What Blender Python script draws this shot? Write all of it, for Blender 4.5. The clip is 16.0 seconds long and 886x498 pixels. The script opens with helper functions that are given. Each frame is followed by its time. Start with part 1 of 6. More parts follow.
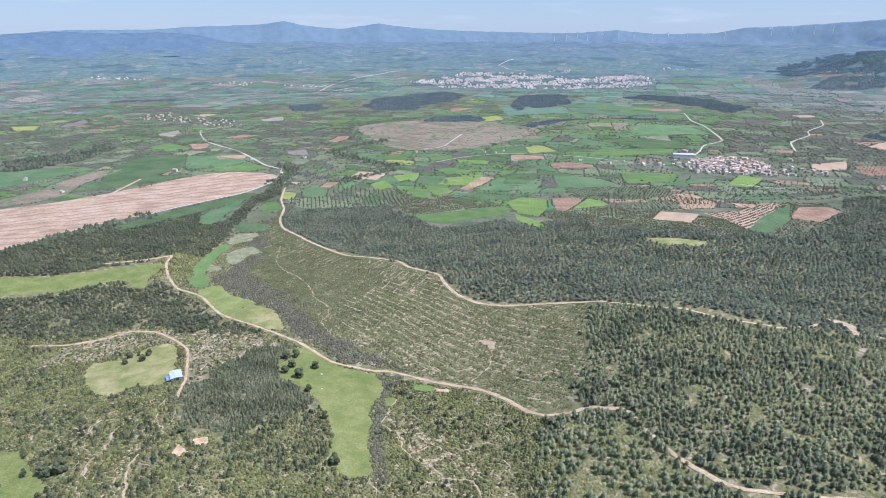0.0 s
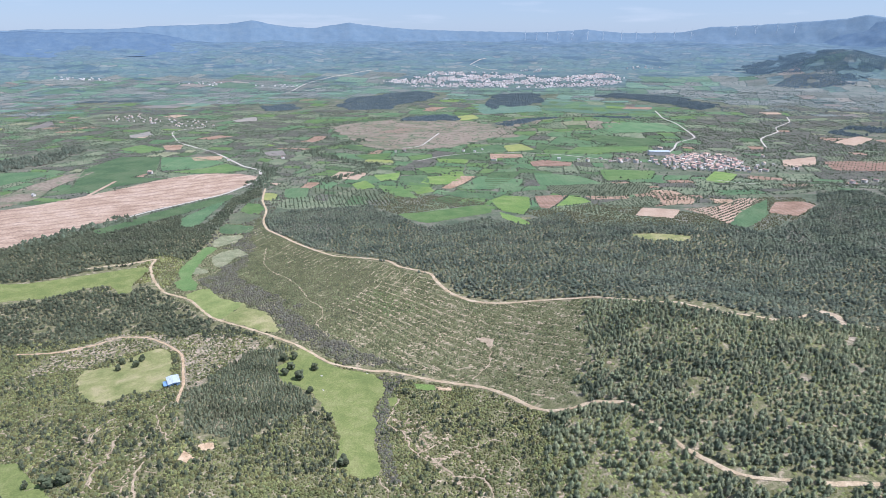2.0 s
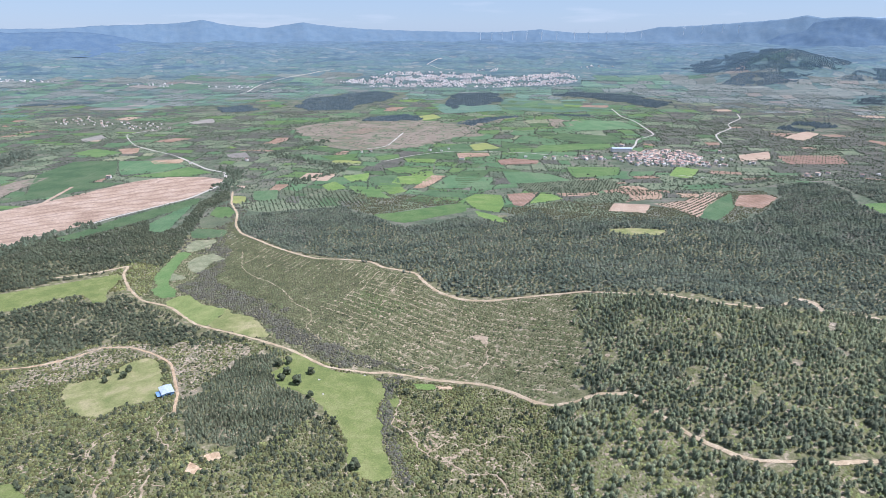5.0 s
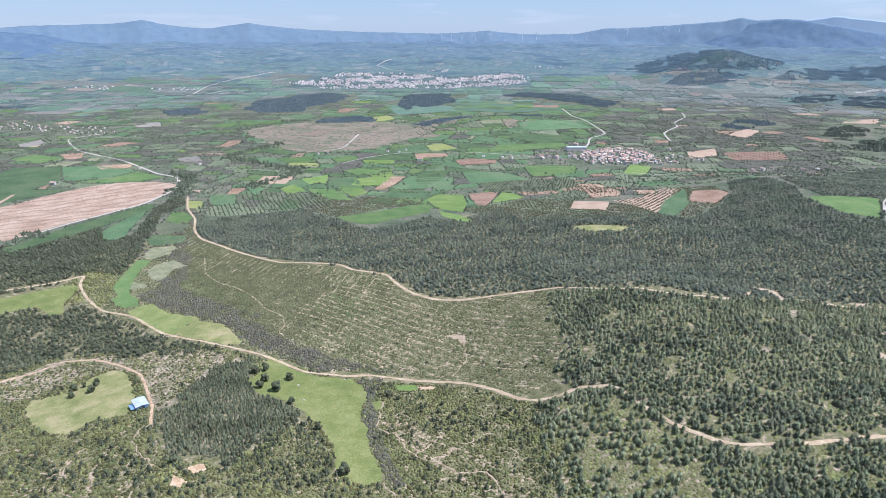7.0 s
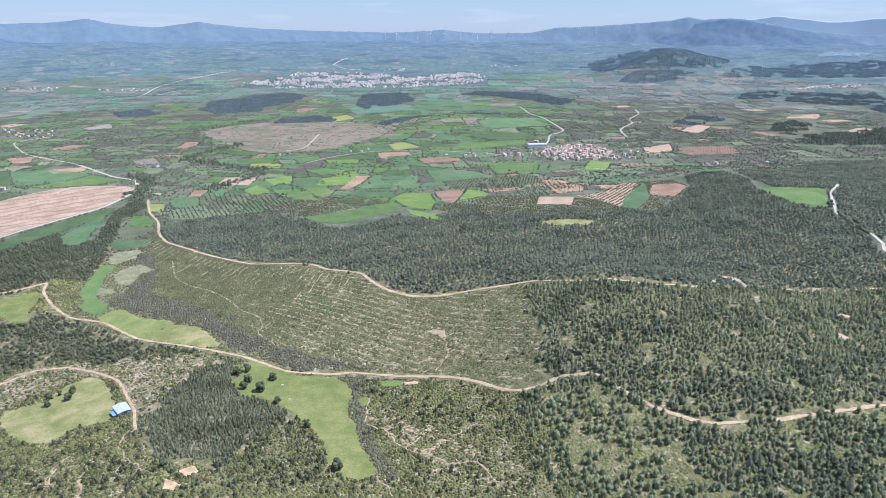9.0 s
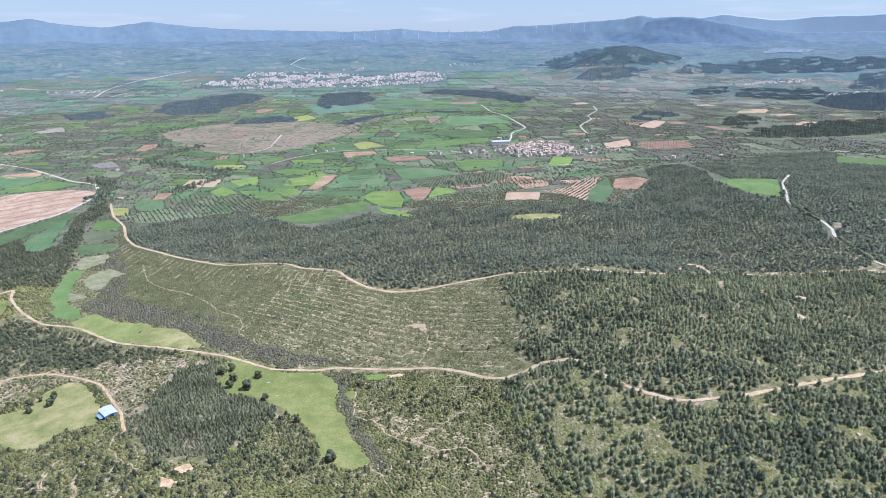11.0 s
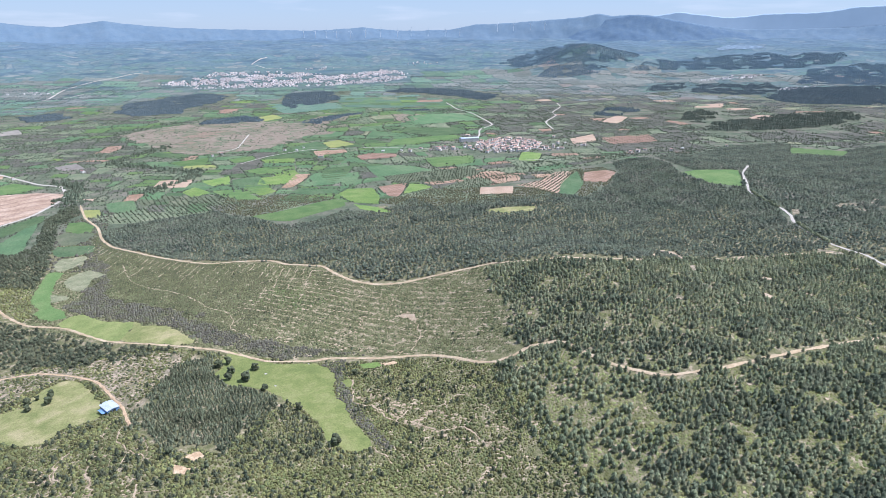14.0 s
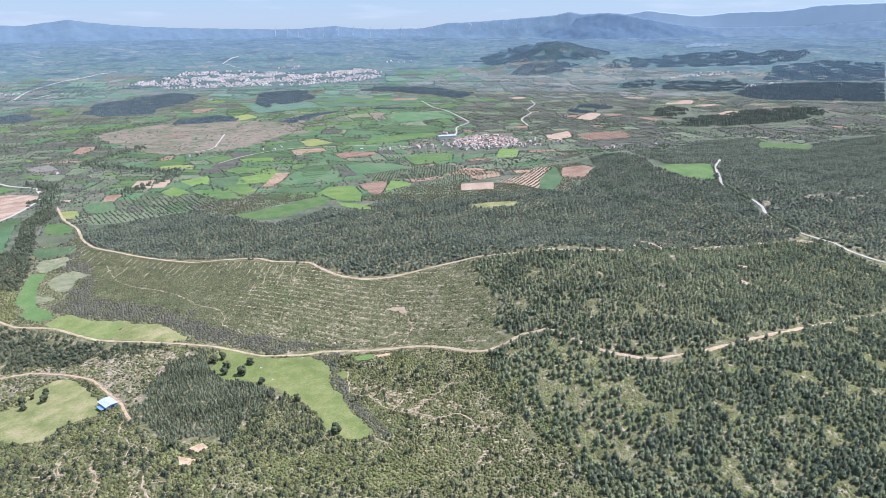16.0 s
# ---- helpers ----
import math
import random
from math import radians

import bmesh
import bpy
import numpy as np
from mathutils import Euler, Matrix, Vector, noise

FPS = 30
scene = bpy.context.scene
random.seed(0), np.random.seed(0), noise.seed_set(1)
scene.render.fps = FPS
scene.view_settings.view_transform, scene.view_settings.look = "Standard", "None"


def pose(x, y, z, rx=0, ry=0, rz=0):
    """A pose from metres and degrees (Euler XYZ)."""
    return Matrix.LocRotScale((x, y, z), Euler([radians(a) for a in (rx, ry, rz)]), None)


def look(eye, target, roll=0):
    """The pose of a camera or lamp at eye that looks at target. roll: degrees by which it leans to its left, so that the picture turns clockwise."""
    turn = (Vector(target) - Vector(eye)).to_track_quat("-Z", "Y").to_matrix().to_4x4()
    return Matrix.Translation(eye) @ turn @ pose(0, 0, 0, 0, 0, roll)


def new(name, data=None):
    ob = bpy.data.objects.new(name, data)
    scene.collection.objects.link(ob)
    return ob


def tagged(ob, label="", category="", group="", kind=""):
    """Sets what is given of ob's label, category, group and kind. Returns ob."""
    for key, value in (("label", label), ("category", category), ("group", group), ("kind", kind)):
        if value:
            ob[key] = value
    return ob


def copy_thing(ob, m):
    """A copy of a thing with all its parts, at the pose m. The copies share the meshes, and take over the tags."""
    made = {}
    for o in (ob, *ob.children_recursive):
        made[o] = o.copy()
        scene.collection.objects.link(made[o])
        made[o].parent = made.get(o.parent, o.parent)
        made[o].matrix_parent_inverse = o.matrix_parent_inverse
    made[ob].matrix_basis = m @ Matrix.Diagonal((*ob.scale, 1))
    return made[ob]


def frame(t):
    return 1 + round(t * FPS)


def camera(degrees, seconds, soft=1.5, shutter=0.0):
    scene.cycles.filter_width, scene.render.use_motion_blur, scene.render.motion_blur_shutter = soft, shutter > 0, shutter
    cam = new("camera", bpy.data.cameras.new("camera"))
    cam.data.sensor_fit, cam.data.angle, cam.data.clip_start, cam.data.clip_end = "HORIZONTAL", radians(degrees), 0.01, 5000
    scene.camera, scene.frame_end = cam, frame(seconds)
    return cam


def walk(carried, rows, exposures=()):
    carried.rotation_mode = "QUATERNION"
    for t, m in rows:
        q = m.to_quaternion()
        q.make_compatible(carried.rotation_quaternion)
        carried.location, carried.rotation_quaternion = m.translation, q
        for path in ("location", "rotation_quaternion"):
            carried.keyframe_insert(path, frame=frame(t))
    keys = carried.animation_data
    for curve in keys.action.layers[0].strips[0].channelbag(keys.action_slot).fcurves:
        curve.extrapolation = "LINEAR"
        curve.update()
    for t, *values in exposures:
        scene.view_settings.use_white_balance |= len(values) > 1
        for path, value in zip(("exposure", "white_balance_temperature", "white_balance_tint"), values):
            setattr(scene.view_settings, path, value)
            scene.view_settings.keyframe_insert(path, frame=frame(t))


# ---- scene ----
from mathutils import geometry

# ---- the camera and its flight ----
EXPOSURE = 0.5
# seconds, x, y, z, degrees down, degrees to the right of +Y, lean
ROWS = [
    (0.0, 0.00, -0.00, 230.00, 19.465, 0.000, 0.073),
    (0.5, -4.88, -0.05, 229.85, 19.475, 0.679, 0.076),
    (1.0, -9.84, -0.07, 229.60, 19.474, 1.366, 0.076),
    (1.5, -14.56, 0.31, 229.57, 19.505, 2.034, 0.080),
    (2.0, -19.54, 0.26, 229.41, 19.515, 2.763, 0.062),
    (2.5, -24.47, 0.58, 229.25, 19.515, 3.493, 0.074),
    (3.0, -29.26, 0.74, 229.05, 19.505, 4.212, 0.082),
    (3.5, -33.74, 1.12, 229.00, 19.518, 4.969, 0.065),
    (4.0, -38.41, 1.62, 228.71, 19.517, 5.721, 0.074),
    (4.5, -43.04, 2.34, 228.45, 19.513, 6.371, 0.075),
    (5.0, -47.64, 3.17, 228.21, 19.505, 7.024, 0.080),
    (5.5, -52.22, 4.03, 227.98, 19.490, 7.784, 0.096),
    (6.0, -56.78, 4.82, 227.77, 19.468, 8.755, 0.126),
    (6.5, -61.32, 5.45, 227.57, 19.436, 10.042, 0.167),
    (7.0, -65.86, 5.81, 227.39, 19.393, 11.748, 0.207),
    (7.5, -70.29, 5.80, 227.34, 19.396, 12.892, 0.275),
    (8.0, -74.39, 5.22, 227.33, 19.423, 13.881, 0.256),
    (8.5, -78.67, 4.39, 227.22, 19.437, 14.884, 0.230),
    (9.0, -82.70, 3.11, 227.19, 19.457, 15.845, 0.185),
    (9.5, -86.76, 1.57, 227.28, 19.480, 16.864, 0.126),
    (10.0, -90.83, -0.14, 227.44, 19.504, 17.876, 0.065),
    (10.5, -94.89, -1.92, 227.62, 19.528, 18.814, 0.008),
    (11.0, -98.91, -3.66, 227.76, 19.552, 19.611, -0.046),
    (11.5, -102.88, -5.27, 227.82, 19.575, 20.200, -0.096),
    (12.0, -106.76, -6.64, 227.74, 19.597, 20.515, -0.138),
    (12.5, -110.74, -8.15, 227.55, 19.616, 20.903, -0.180),
    (13.0, -114.59, -9.72, 227.50, 19.654, 21.618, -0.206),
    (13.5, -118.60, -11.18, 227.35, 19.666, 22.465, -0.223),
    (14.0, -122.41, -12.74, 227.27, 19.679, 23.113, -0.241),
    (14.5, -126.28, -14.15, 227.12, 19.723, 23.685, -0.276),
    (15.0, -130.32, -15.77, 227.10, 19.750, 24.313, -0.303),
    (15.5, -134.19, -17.21, 227.05, 19.788, 24.972, -0.324),
    (16.0, -138.03, -18.33, 226.87, 19.809, 25.606, -0.331),
]
cam = camera(71.36, 16.0, soft=0.75)
walk(cam, [(t, look((x, y, z), (x + math.sin(radians(yaw)) * math.cos(radians(pitch)) * 300,
                                y + math.cos(radians(yaw)) * math.cos(radians(pitch)) * 300,
                                z - math.sin(radians(pitch)) * 300), roll))
           for t, x, y, z, pitch, yaw, roll in ROWS], [(0.0, EXPOSURE - 0.04, 5570, 18), (8.0, EXPOSURE, 5570, 18), (16.0, EXPOSURE + 0.07, 5570, 18)])

# ---- sky and sun ----
SUN_EL, SUN_AZ = 58.0, 108.0          # degrees; azimuth from +Y towards +X
world = bpy.data.worlds.new("sky")
scene.world = world
world.use_nodes = True
wn, wl = world.node_tree.nodes, world.node_tree.links
sky = wn.new("ShaderNodeTexSky")
sky.sky_type, sky.sun_disc = "NISHITA", False
sky.sun_elevation, sky.sun_rotation = radians(SUN_EL), radians(SUN_AZ)
sky.air_density, sky.dust_density, sky.ozone_density, sky.altitude = 1.0, 0.4, 4.0, 800
# a high thin veil of haze evens the sky out to a pale blue
veil = wn.new("ShaderNodeMix")
veil.data_type = "RGBA"
veil.inputs["Factor"].default_value = 0.75
veil.inputs["B"].default_value = (3.15, 4.0, 4.85, 1)
wn["Background"].inputs["Strength"].default_value = 0.1
wl.new(sky.outputs["Color"], veil.inputs["A"])
# faint wisps of high cloud
tc, mpc, nz = wn.new("ShaderNodeTexCoord"), wn.new("ShaderNodeMapping"), wn.new("ShaderNodeTexNoise")
mpc.inputs["Scale"].default_value = (3.0, 3.0, 26.0)
nz.inputs["Scale"].default_value, nz.inputs["Detail"].default_value = 2.2, 6.0
wisp, cloud = wn.new("ShaderNodeMapRange"), wn.new("ShaderNodeMix")
wisp.inputs["From Min"].default_value, wisp.inputs["From Max"].default_value, wisp.inputs["To Max"].default_value = 0.56, 0.78, 0.4
cloud.data_type = "RGBA"
cloud.inputs["B"].default_value = (6.0, 6.2, 6.4, 1)
wl.new(tc.outputs["Generated"], mpc.inputs["Vector"])
wl.new(mpc.outputs["Vector"], nz.inputs["Vector"])
wl.new(nz.outputs["Fac"], wisp.inputs["Value"])
wl.new(wisp.outputs["Result"], cloud.inputs["Factor"])
wl.new(veil.outputs["Result"], cloud.inputs["A"])
wl.new(cloud.outputs["Result"], wn["Background"].inputs["Color"])
sun = new("sun", bpy.data.lights.new("sun", "SUN"))
sun.data.energy, sun.data.angle, sun.data.color = 4.6, radians(0.55), (1.0, 0.95, 0.87)
s_el, s_az = radians(SUN_EL), radians(SUN_AZ)
sun.matrix_world = look((math.sin(s_az) * math.cos(s_el) * 900, math.cos(s_az) * math.cos(s_el) * 900, math.sin(s_el) * 900), (0, 0, 0))

# ---- materials ----
def mat(name, cols, size, fine=1.2, bump=0.4, island=0.0, rough=0.9, obj=0.0, rows=0.0, rowdir=0.0, rowmix=0.3, rowcol=None, glow=0.0, spec=0.15, vary=0.28, plots=None, flat=1.0, wobble=2.5):
    """Two or three colours mixed by noise of that size (metres), fine grain on top, relief, and a random tone for each island or object."""
    m = bpy.data.materials.new(name)
    m.use_nodes = True
    n, l = m.node_tree.nodes, m.node_tree.links
    b = n["Principled BSDF"]
    b.inputs["Roughness"].default_value = rough
    b.inputs["Specular IOR Level"].default_value = spec
    g = n.new("ShaderNodeNewGeometry")
    big, small = n.new("ShaderNodeTexNoise"), n.new("ShaderNodeTexNoise")
    layer = n.new("ShaderNodeMapping")              # flat: pattern drawn out along the slope
    layer.inputs["Scale"].default_value = (1, 1, flat)
    l.new(g.outputs["Position"], layer.inputs["Vector"])
    for q, s, det in ((big, 1.0 / size, 6.0), (small, 1.0 / fine, 3.0)):
        q.inputs["Scale"].default_value, q.inputs["Detail"].default_value = s, det
        q.inputs["Roughness"].default_value = 0.62
        l.new(layer.outputs["Vector"], q.inputs["Vector"])
    ramp = n.new("ShaderNodeValToRGB")
    els = ramp.color_ramp.elements
    lo, hi = 0.36, 0.64
    els[0].position, els[0].color = lo, (*cols[0], 1)
    els[1].position, els[1].color = hi, (*cols[-1], 1)
    for k in range(1, len(cols) - 1):
        e = els.new(lo + (hi - lo) * k / (len(cols) - 1))
        e.color = (*cols[k], 1)
    l.new(big.outputs["Fac"], ramp.inputs["Fac"])
    out = ramp.outputs["Color"]
    if plots:                                       # far-off fields: uneven cells of a few colours
        vo = n.new("ShaderNodeTexVoronoi")
        mp = n.new("ShaderNodeMapping")
        mp.inputs["Rotation"].default_value, mp.inputs["Scale"].default_value = (0, 0, 0.25), (1.0, 0.8, flat)
        l.new(g.outputs["Position"], mp.inputs["Vector"])
        l.new(mp.outputs["Vector"], vo.inputs["Vector"])
        vo.inputs["Scale"].default_value, vo.inputs["Randomness"].default_value = 1.0 / plots[0], 0.85
        pick = n.new("ShaderNodeValToRGB")
        pick.color_ramp.interpolation = "CONSTANT"
        pe = pick.color_ramp.elements
        pe[0].position, pe[0].color = 0.0, (*plots[1][0], 1)
        pe[1].position, pe[1].color = 1.0 / len(plots[1]), (*plots[1][1], 1)
        for k in range(2, len(plots[1])):
            pe.new(k / len(plots[1])).color = (*plots[1][k], 1)
        sep = n.new("ShaderNodeSeparateColor")
        l.new(vo.outputs["Color"], sep.inputs["Color"])
        l.new(sep.outputs["Red"], pick.inputs["Fac"])
        mx = n.new("ShaderNodeMix")
        mx.data_type = "RGBA"
        soften = n.new("ShaderNodeMath")
        soften.operation = "MULTIPLY"
        soften.inputs[1].default_value = 0.62
        l.new(big.outputs["Fac"], soften.inputs[0])
        l.new(soften.outputs["Value"], mx.inputs["Factor"])
        l.new(pick.outputs["Color"], mx.inputs["A"])
        l.new(out, mx.inputs["B"])
        out = mx.outputs["Result"]
    if rows:
        w = n.new("ShaderNodeTexWave")
        mp = n.new("ShaderNodeMapping")
        mp.inputs["Rotation"].default_value = (0, 0, radians(rowdir))
        l.new(g.outputs["Position"], mp.inputs["Vector"])
        l.new(mp.outputs["Vector"], w.inputs["Vector"])
        w.inputs["Scale"].default_value = 0.314 / rows
        w.inputs["Distortion"].default_value, w.inputs["Detail"].default_value = wobble, 3.0
        w.inputs["Detail Scale"].default_value = 1.4
        rr = n.new("ShaderNodeMapRange")
        rr.inputs["From Min"].default_value, rr.inputs["From Max"].default_value = 0.62, 0.95
        rr.inputs["To Max"].default_value = rowmix
        l.new(w.outputs["Fac"], rr.inputs["Value"])
        mx = n.new("ShaderNodeMix")
        mx.data_type = "RGBA"
        l.new(rr.outputs["Result"], mx.inputs["Factor"])
        l.new(out, mx.inputs["A"])
        c = rowcol or tuple(v * 0.5 for v in cols[0])
        mx.inputs["B"].default_value = (*c, 1)
        out = mx.outputs["Result"]
    hsv = n.new("ShaderNodeHueSaturation")
    val = n.new("ShaderNodeMapRange")
    val.inputs["From Min"].default_value, val.inputs["From Max"].default_value = 0.3, 0.7
    val.inputs["To Min"].default_value, val.inputs["To Max"].default_value = 1 - vary, 1 + vary
    l.new(small.outputs["Fac"], val.inputs["Value"])
    v = val.outputs["Result"]
    for amount, socket in ((island, g.outputs["Random Per Island"]), (obj, None)):
        if not amount:
            continue
        if socket is None:
            socket = n.new("ShaderNodeObjectInfo").outputs["Random"]
        r2 = n.new("ShaderNodeMapRange")
        r2.inputs["To Min"].default_value, r2.inputs["To Max"].default_value = 1 - amount, 1 + amount
        l.new(socket, r2.inputs["Value"])
        mu = n.new("ShaderNodeMath")
        mu.operation = "MULTIPLY"
        l.new(v, mu.inputs[0])
        l.new(r2.outputs["Result"], mu.inputs[1])
        v = mu.outputs["Value"]
        if amount >= 0.2:
            r3 = n.new("ShaderNodeMapRange")
            r3.inputs["To Min"].default_value, r3.inputs["To Max"].default_value = 0.5 - amount * 0.05, 0.5 + amount * 0.05
            l.new(socket, r3.inputs["Value"])
            l.new(r3.outputs["Result"], hsv.inputs["Hue"])
    l.new(v, hsv.inputs["Value"])
    l.new(out, hsv.inputs["Color"])
    l.new(hsv.outputs["Color"], b.inputs["Base Color"])
    if bump:
        bp = n.new("ShaderNodeBump")
        bp.inputs["Strength"].default_value, bp.inputs["Distance"].default_value = bump, fine * 0.5
        l.new(small.outputs["Fac"], bp.inputs["Height"])
        l.new(bp.outputs["Normal"], b.inputs["Normal"])
    # added glow of the surface's own colour, standing for haze on far things
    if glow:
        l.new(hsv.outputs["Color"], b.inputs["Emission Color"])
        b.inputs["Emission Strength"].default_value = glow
    return m


M = {}
M["ground"] = mat("scrub_ground", [(0.104, 0.108, 0.05), (0.13, 0.129, 0.064), (0.158, 0.15, 0.08), (0.205, 0.183, 0.112), (0.32, 0.265, 0.185)], 5, 0.9, 0.6)
M["plain"] = mat("plain_ground", [(0.076, 0.096, 0.06), (0.105, 0.122, 0.078), (0.135, 0.138, 0.098), (0.165, 0.152, 0.118)], 45, 4, 0.5)
M["soil"] = mat("bare_soil", [(0.25, 0.195, 0.13), (0.36, 0.28, 0.195), (0.43, 0.345, 0.25)], 5, 0.9, 0.5)
M["clay"] = mat("orange_clay", [(0.33, 0.23, 0.14), (0.46, 0.33, 0.21), (0.52, 0.40, 0.28)], 4, 0.7, 0.5)
M["road"] = mat("dirt_road", [(0.35, 0.265, 0.165), (0.42, 0.325, 0.215), (0.48, 0.385, 0.27)], 9, 0.8, 0.3)
M["gravel"] = mat("pale_gravel", [(0.38, 0.345, 0.295), (0.46, 0.425, 0.375)], 9, 0.8, 0.3)
M["meadow"] = mat("meadow_grass", [(0.125, 0.153, 0.05), (0.158, 0.183, 0.061), (0.2, 0.212, 0.083)], 12, 0.9, 0.3)
M["fresh"] = mat("fresh_pasture_grass", [(0.155, 0.19, 0.065), (0.19, 0.22, 0.078), (0.24, 0.255, 0.10)], 14, 0.9, 0.3)
M["meadow_dry"] = mat("dry_meadow", [(0.162, 0.18, 0.066), (0.23, 0.228, 0.096), (0.315, 0.28, 0.148)], 14, 0.9, 0.3)
M["bright"] = mat("young_wheat", [(0.082, 0.142, 0.05), (0.105, 0.163, 0.058), (0.13, 0.182, 0.07)], 22, 1.0, 0.2, obj=0.12)
M["lime"] = mat("bright_crop", [(0.12, 0.19, 0.055), (0.148, 0.215, 0.062), (0.185, 0.238, 0.082)], 26, 1.5, 0.2, obj=0.12)
M["green"] = mat("green_crop", [(0.074, 0.128, 0.062), (0.093, 0.15, 0.072), (0.12, 0.166, 0.086)], 40, 2.0, 0.2, obj=0.22, rows=9, rowmix=0.12)
M["olive"] = mat("olive_pasture", [(0.105, 0.128, 0.078), (0.132, 0.15, 0.09), (0.168, 0.174, 0.114)], 30, 2.0, 0.3, obj=0.2)
M["pale"] = mat("pale_pasture", [(0.155, 0.168, 0.098), (0.20, 0.205, 0.122), (0.255, 0.245, 0.155)], 9, 1.2, 0.3)
M["yellow"] = mat("yellow_rape", [(0.21, 0.24, 0.085), (0.28, 0.285, 0.10)], 20, 1.5, 0.2, obj=0.15)
M["brown"] = mat("ploughed_soil", [(0.235, 0.148, 0.10), (0.305, 0.20, 0.14), (0.355, 0.245, 0.18)], 20, 1.5, 0.3, obj=0.22, rows=7, rowmix=0.3, rowcol=(0.13, 0.13, 0.075))
M["tan"] = mat("tan_field", [(0.33, 0.235, 0.165), (0.41, 0.305, 0.225)], 20, 1.2, 0.2)
M["pink"] = mat("reddish_ploughland", [(0.295, 0.206, 0.148), (0.37, 0.268, 0.195), (0.425, 0.32, 0.245)], 34, 3.0, 0.3, rows=24, rowdir=58, rowmix=0.55, rowcol=(0.22, 0.145, 0.105), wobble=7)
M["deep"] = mat("deep_green_crop", [(0.06, 0.098, 0.044), (0.075, 0.115, 0.052), (0.095, 0.13, 0.062)], 30, 2.0, 0.2)
M["heath"] = mat("brown_heath", [(0.215, 0.16, 0.12), (0.125, 0.14, 0.085), (0.20, 0.165, 0.125), (0.235, 0.19, 0.145), (0.13, 0.145, 0.09)], 75, 6, 0.4)
M["dull"] = mat("fallow_scrub", [(0.094, 0.099, 0.074), (0.12, 0.117, 0.092), (0.146, 0.135, 0.109)], 26, 5, 0.5, obj=0.2)
M["pine"] = mat("pine_needles", [(0.13, 0.148, 0.086), (0.17, 0.186, 0.106), (0.222, 0.23, 0.133)], 24, 0.5, 0.6, island=0.34)
M["pine_tall"] = mat("tall_pine_needles", [(0.092, 0.107, 0.068), (0.12, 0.134, 0.083), (0.154, 0.164, 0.102)], 24, 0.5, 0.6, island=0.34)
# mid-distance woods: a slight blue veil of haze is in the needle colour
M["pine_mid"] = mat("faintly_hazed_pine_needles", [(0.086, 0.102, 0.071), (0.108, 0.123, 0.084), (0.138, 0.15, 0.102)], 34, 0.6, 0.6, island=0.36)
M["pine_mid_tall"] = mat("faintly_hazed_tall_pine_needles", [(0.064, 0.078, 0.058), (0.082, 0.096, 0.07), (0.106, 0.116, 0.084)], 34, 0.6, 0.6, island=0.36)
M["pine_old"] = mat("old_pine_needles", [(0.07, 0.079, 0.048), (0.093, 0.102, 0.061), (0.122, 0.128, 0.077)], 24, 0.5, 0.6, island=0.36)
M["pine_deep"] = mat("deep_green_pine_needles", [(0.055, 0.064, 0.04), (0.073, 0.082, 0.05), (0.097, 0.104, 0.063)], 24, 0.5, 0.6, island=0.36)
M["stony"] = mat("stony_ground", [(0.14, 0.13, 0.078), (0.205, 0.178, 0.122), (0.37, 0.30, 0.23)], 5, 0.9, 0.6)
M["evergreen"] = mat("dark_evergreen_leaves", [(0.056, 0.066, 0.038), (0.086, 0.096, 0.056)], 4, 0.5, 0.7, island=0.35)
# far woods: blue haze painted into the needle colours; the second also glows
M["pine_far"] = mat("hazed_dark_pine_needles", [(0.076, 0.102, 0.112), (0.098, 0.123, 0.128)], 60, 1.5, 0.6, island=0.3)
M["forest_far"] = mat("hazed_forest_needles", [(0.078, 0.116, 0.146), (0.096, 0.136, 0.16)], 160, 6, 0.2, island=0.2, glow=0.14)
M["leaf"] = mat("hedge_leaves", [(0.078, 0.096, 0.064), (0.108, 0.126, 0.084)], 50, 1.5, 0.6, island=0.35)
# far hedges and woods: leaf colour with blue haze painted in
M["leaf_far"] = mat("hazed_tree_leaves", [(0.088, 0.114, 0.116), (0.115, 0.14, 0.136)], 90, 2.0, 0.6, island=0.3)
M["olivetree"] = mat("olive_leaves", [(0.095, 0.11, 0.07), (0.12, 0.14, 0.09)], 30, 0.8, 0.8, island=0.25)
M["shrub"] = mat("maquis_leaves", [(0.098, 0.102, 0.042), (0.136, 0.139, 0.055), (0.188, 0.184, 0.074)], 16, 0.45, 0.9, island=0.45)
M["under"] = mat("yellow_green_undergrowth", [(0.115, 0.128, 0.05), (0.155, 0.165, 0.064), (0.205, 0.208, 0.085)], 18, 0.45, 0.9, island=0.4)
M["shrub_dark"] = mat("dark_maquis_leaves", [(0.066, 0.074, 0.036), (0.092, 0.10, 0.046), (0.125, 0.13, 0.06)], 12, 0.45, 0.9, island=0.4)
M["maquis"] = mat("grey_olive_maquis_leaves", [(0.07, 0.078, 0.039), (0.094, 0.101, 0.051), (0.126, 0.128, 0.066)], 20, 0.45, 0.9, island=0.4)
M["shrub_green"] = mat("fresh_green_bush_leaves", [(0.085, 0.112, 0.045), (0.115, 0.142, 0.058), (0.15, 0.175, 0.075)], 9, 0.45, 0.9, island=0.35)
M["twigs"] = mat("olive_brown_twigs", [(0.078, 0.079, 0.045), (0.1, 0.097, 0.055), (0.093, 0.097, 0.049)], 14, 0.5, 0.9, island=0.25)
M["thicket"] = mat("bare_thicket_twigs", [(0.086, 0.083, 0.064), (0.112, 0.106, 0.082), (0.104, 0.108, 0.062)], 14, 0.5, 0.9, island=0.3)
M["bark"] = mat("pine_bark", [(0.12, 0.085, 0.06), (0.19, 0.14, 0.10)], 0.8, 0.15, 0.8)
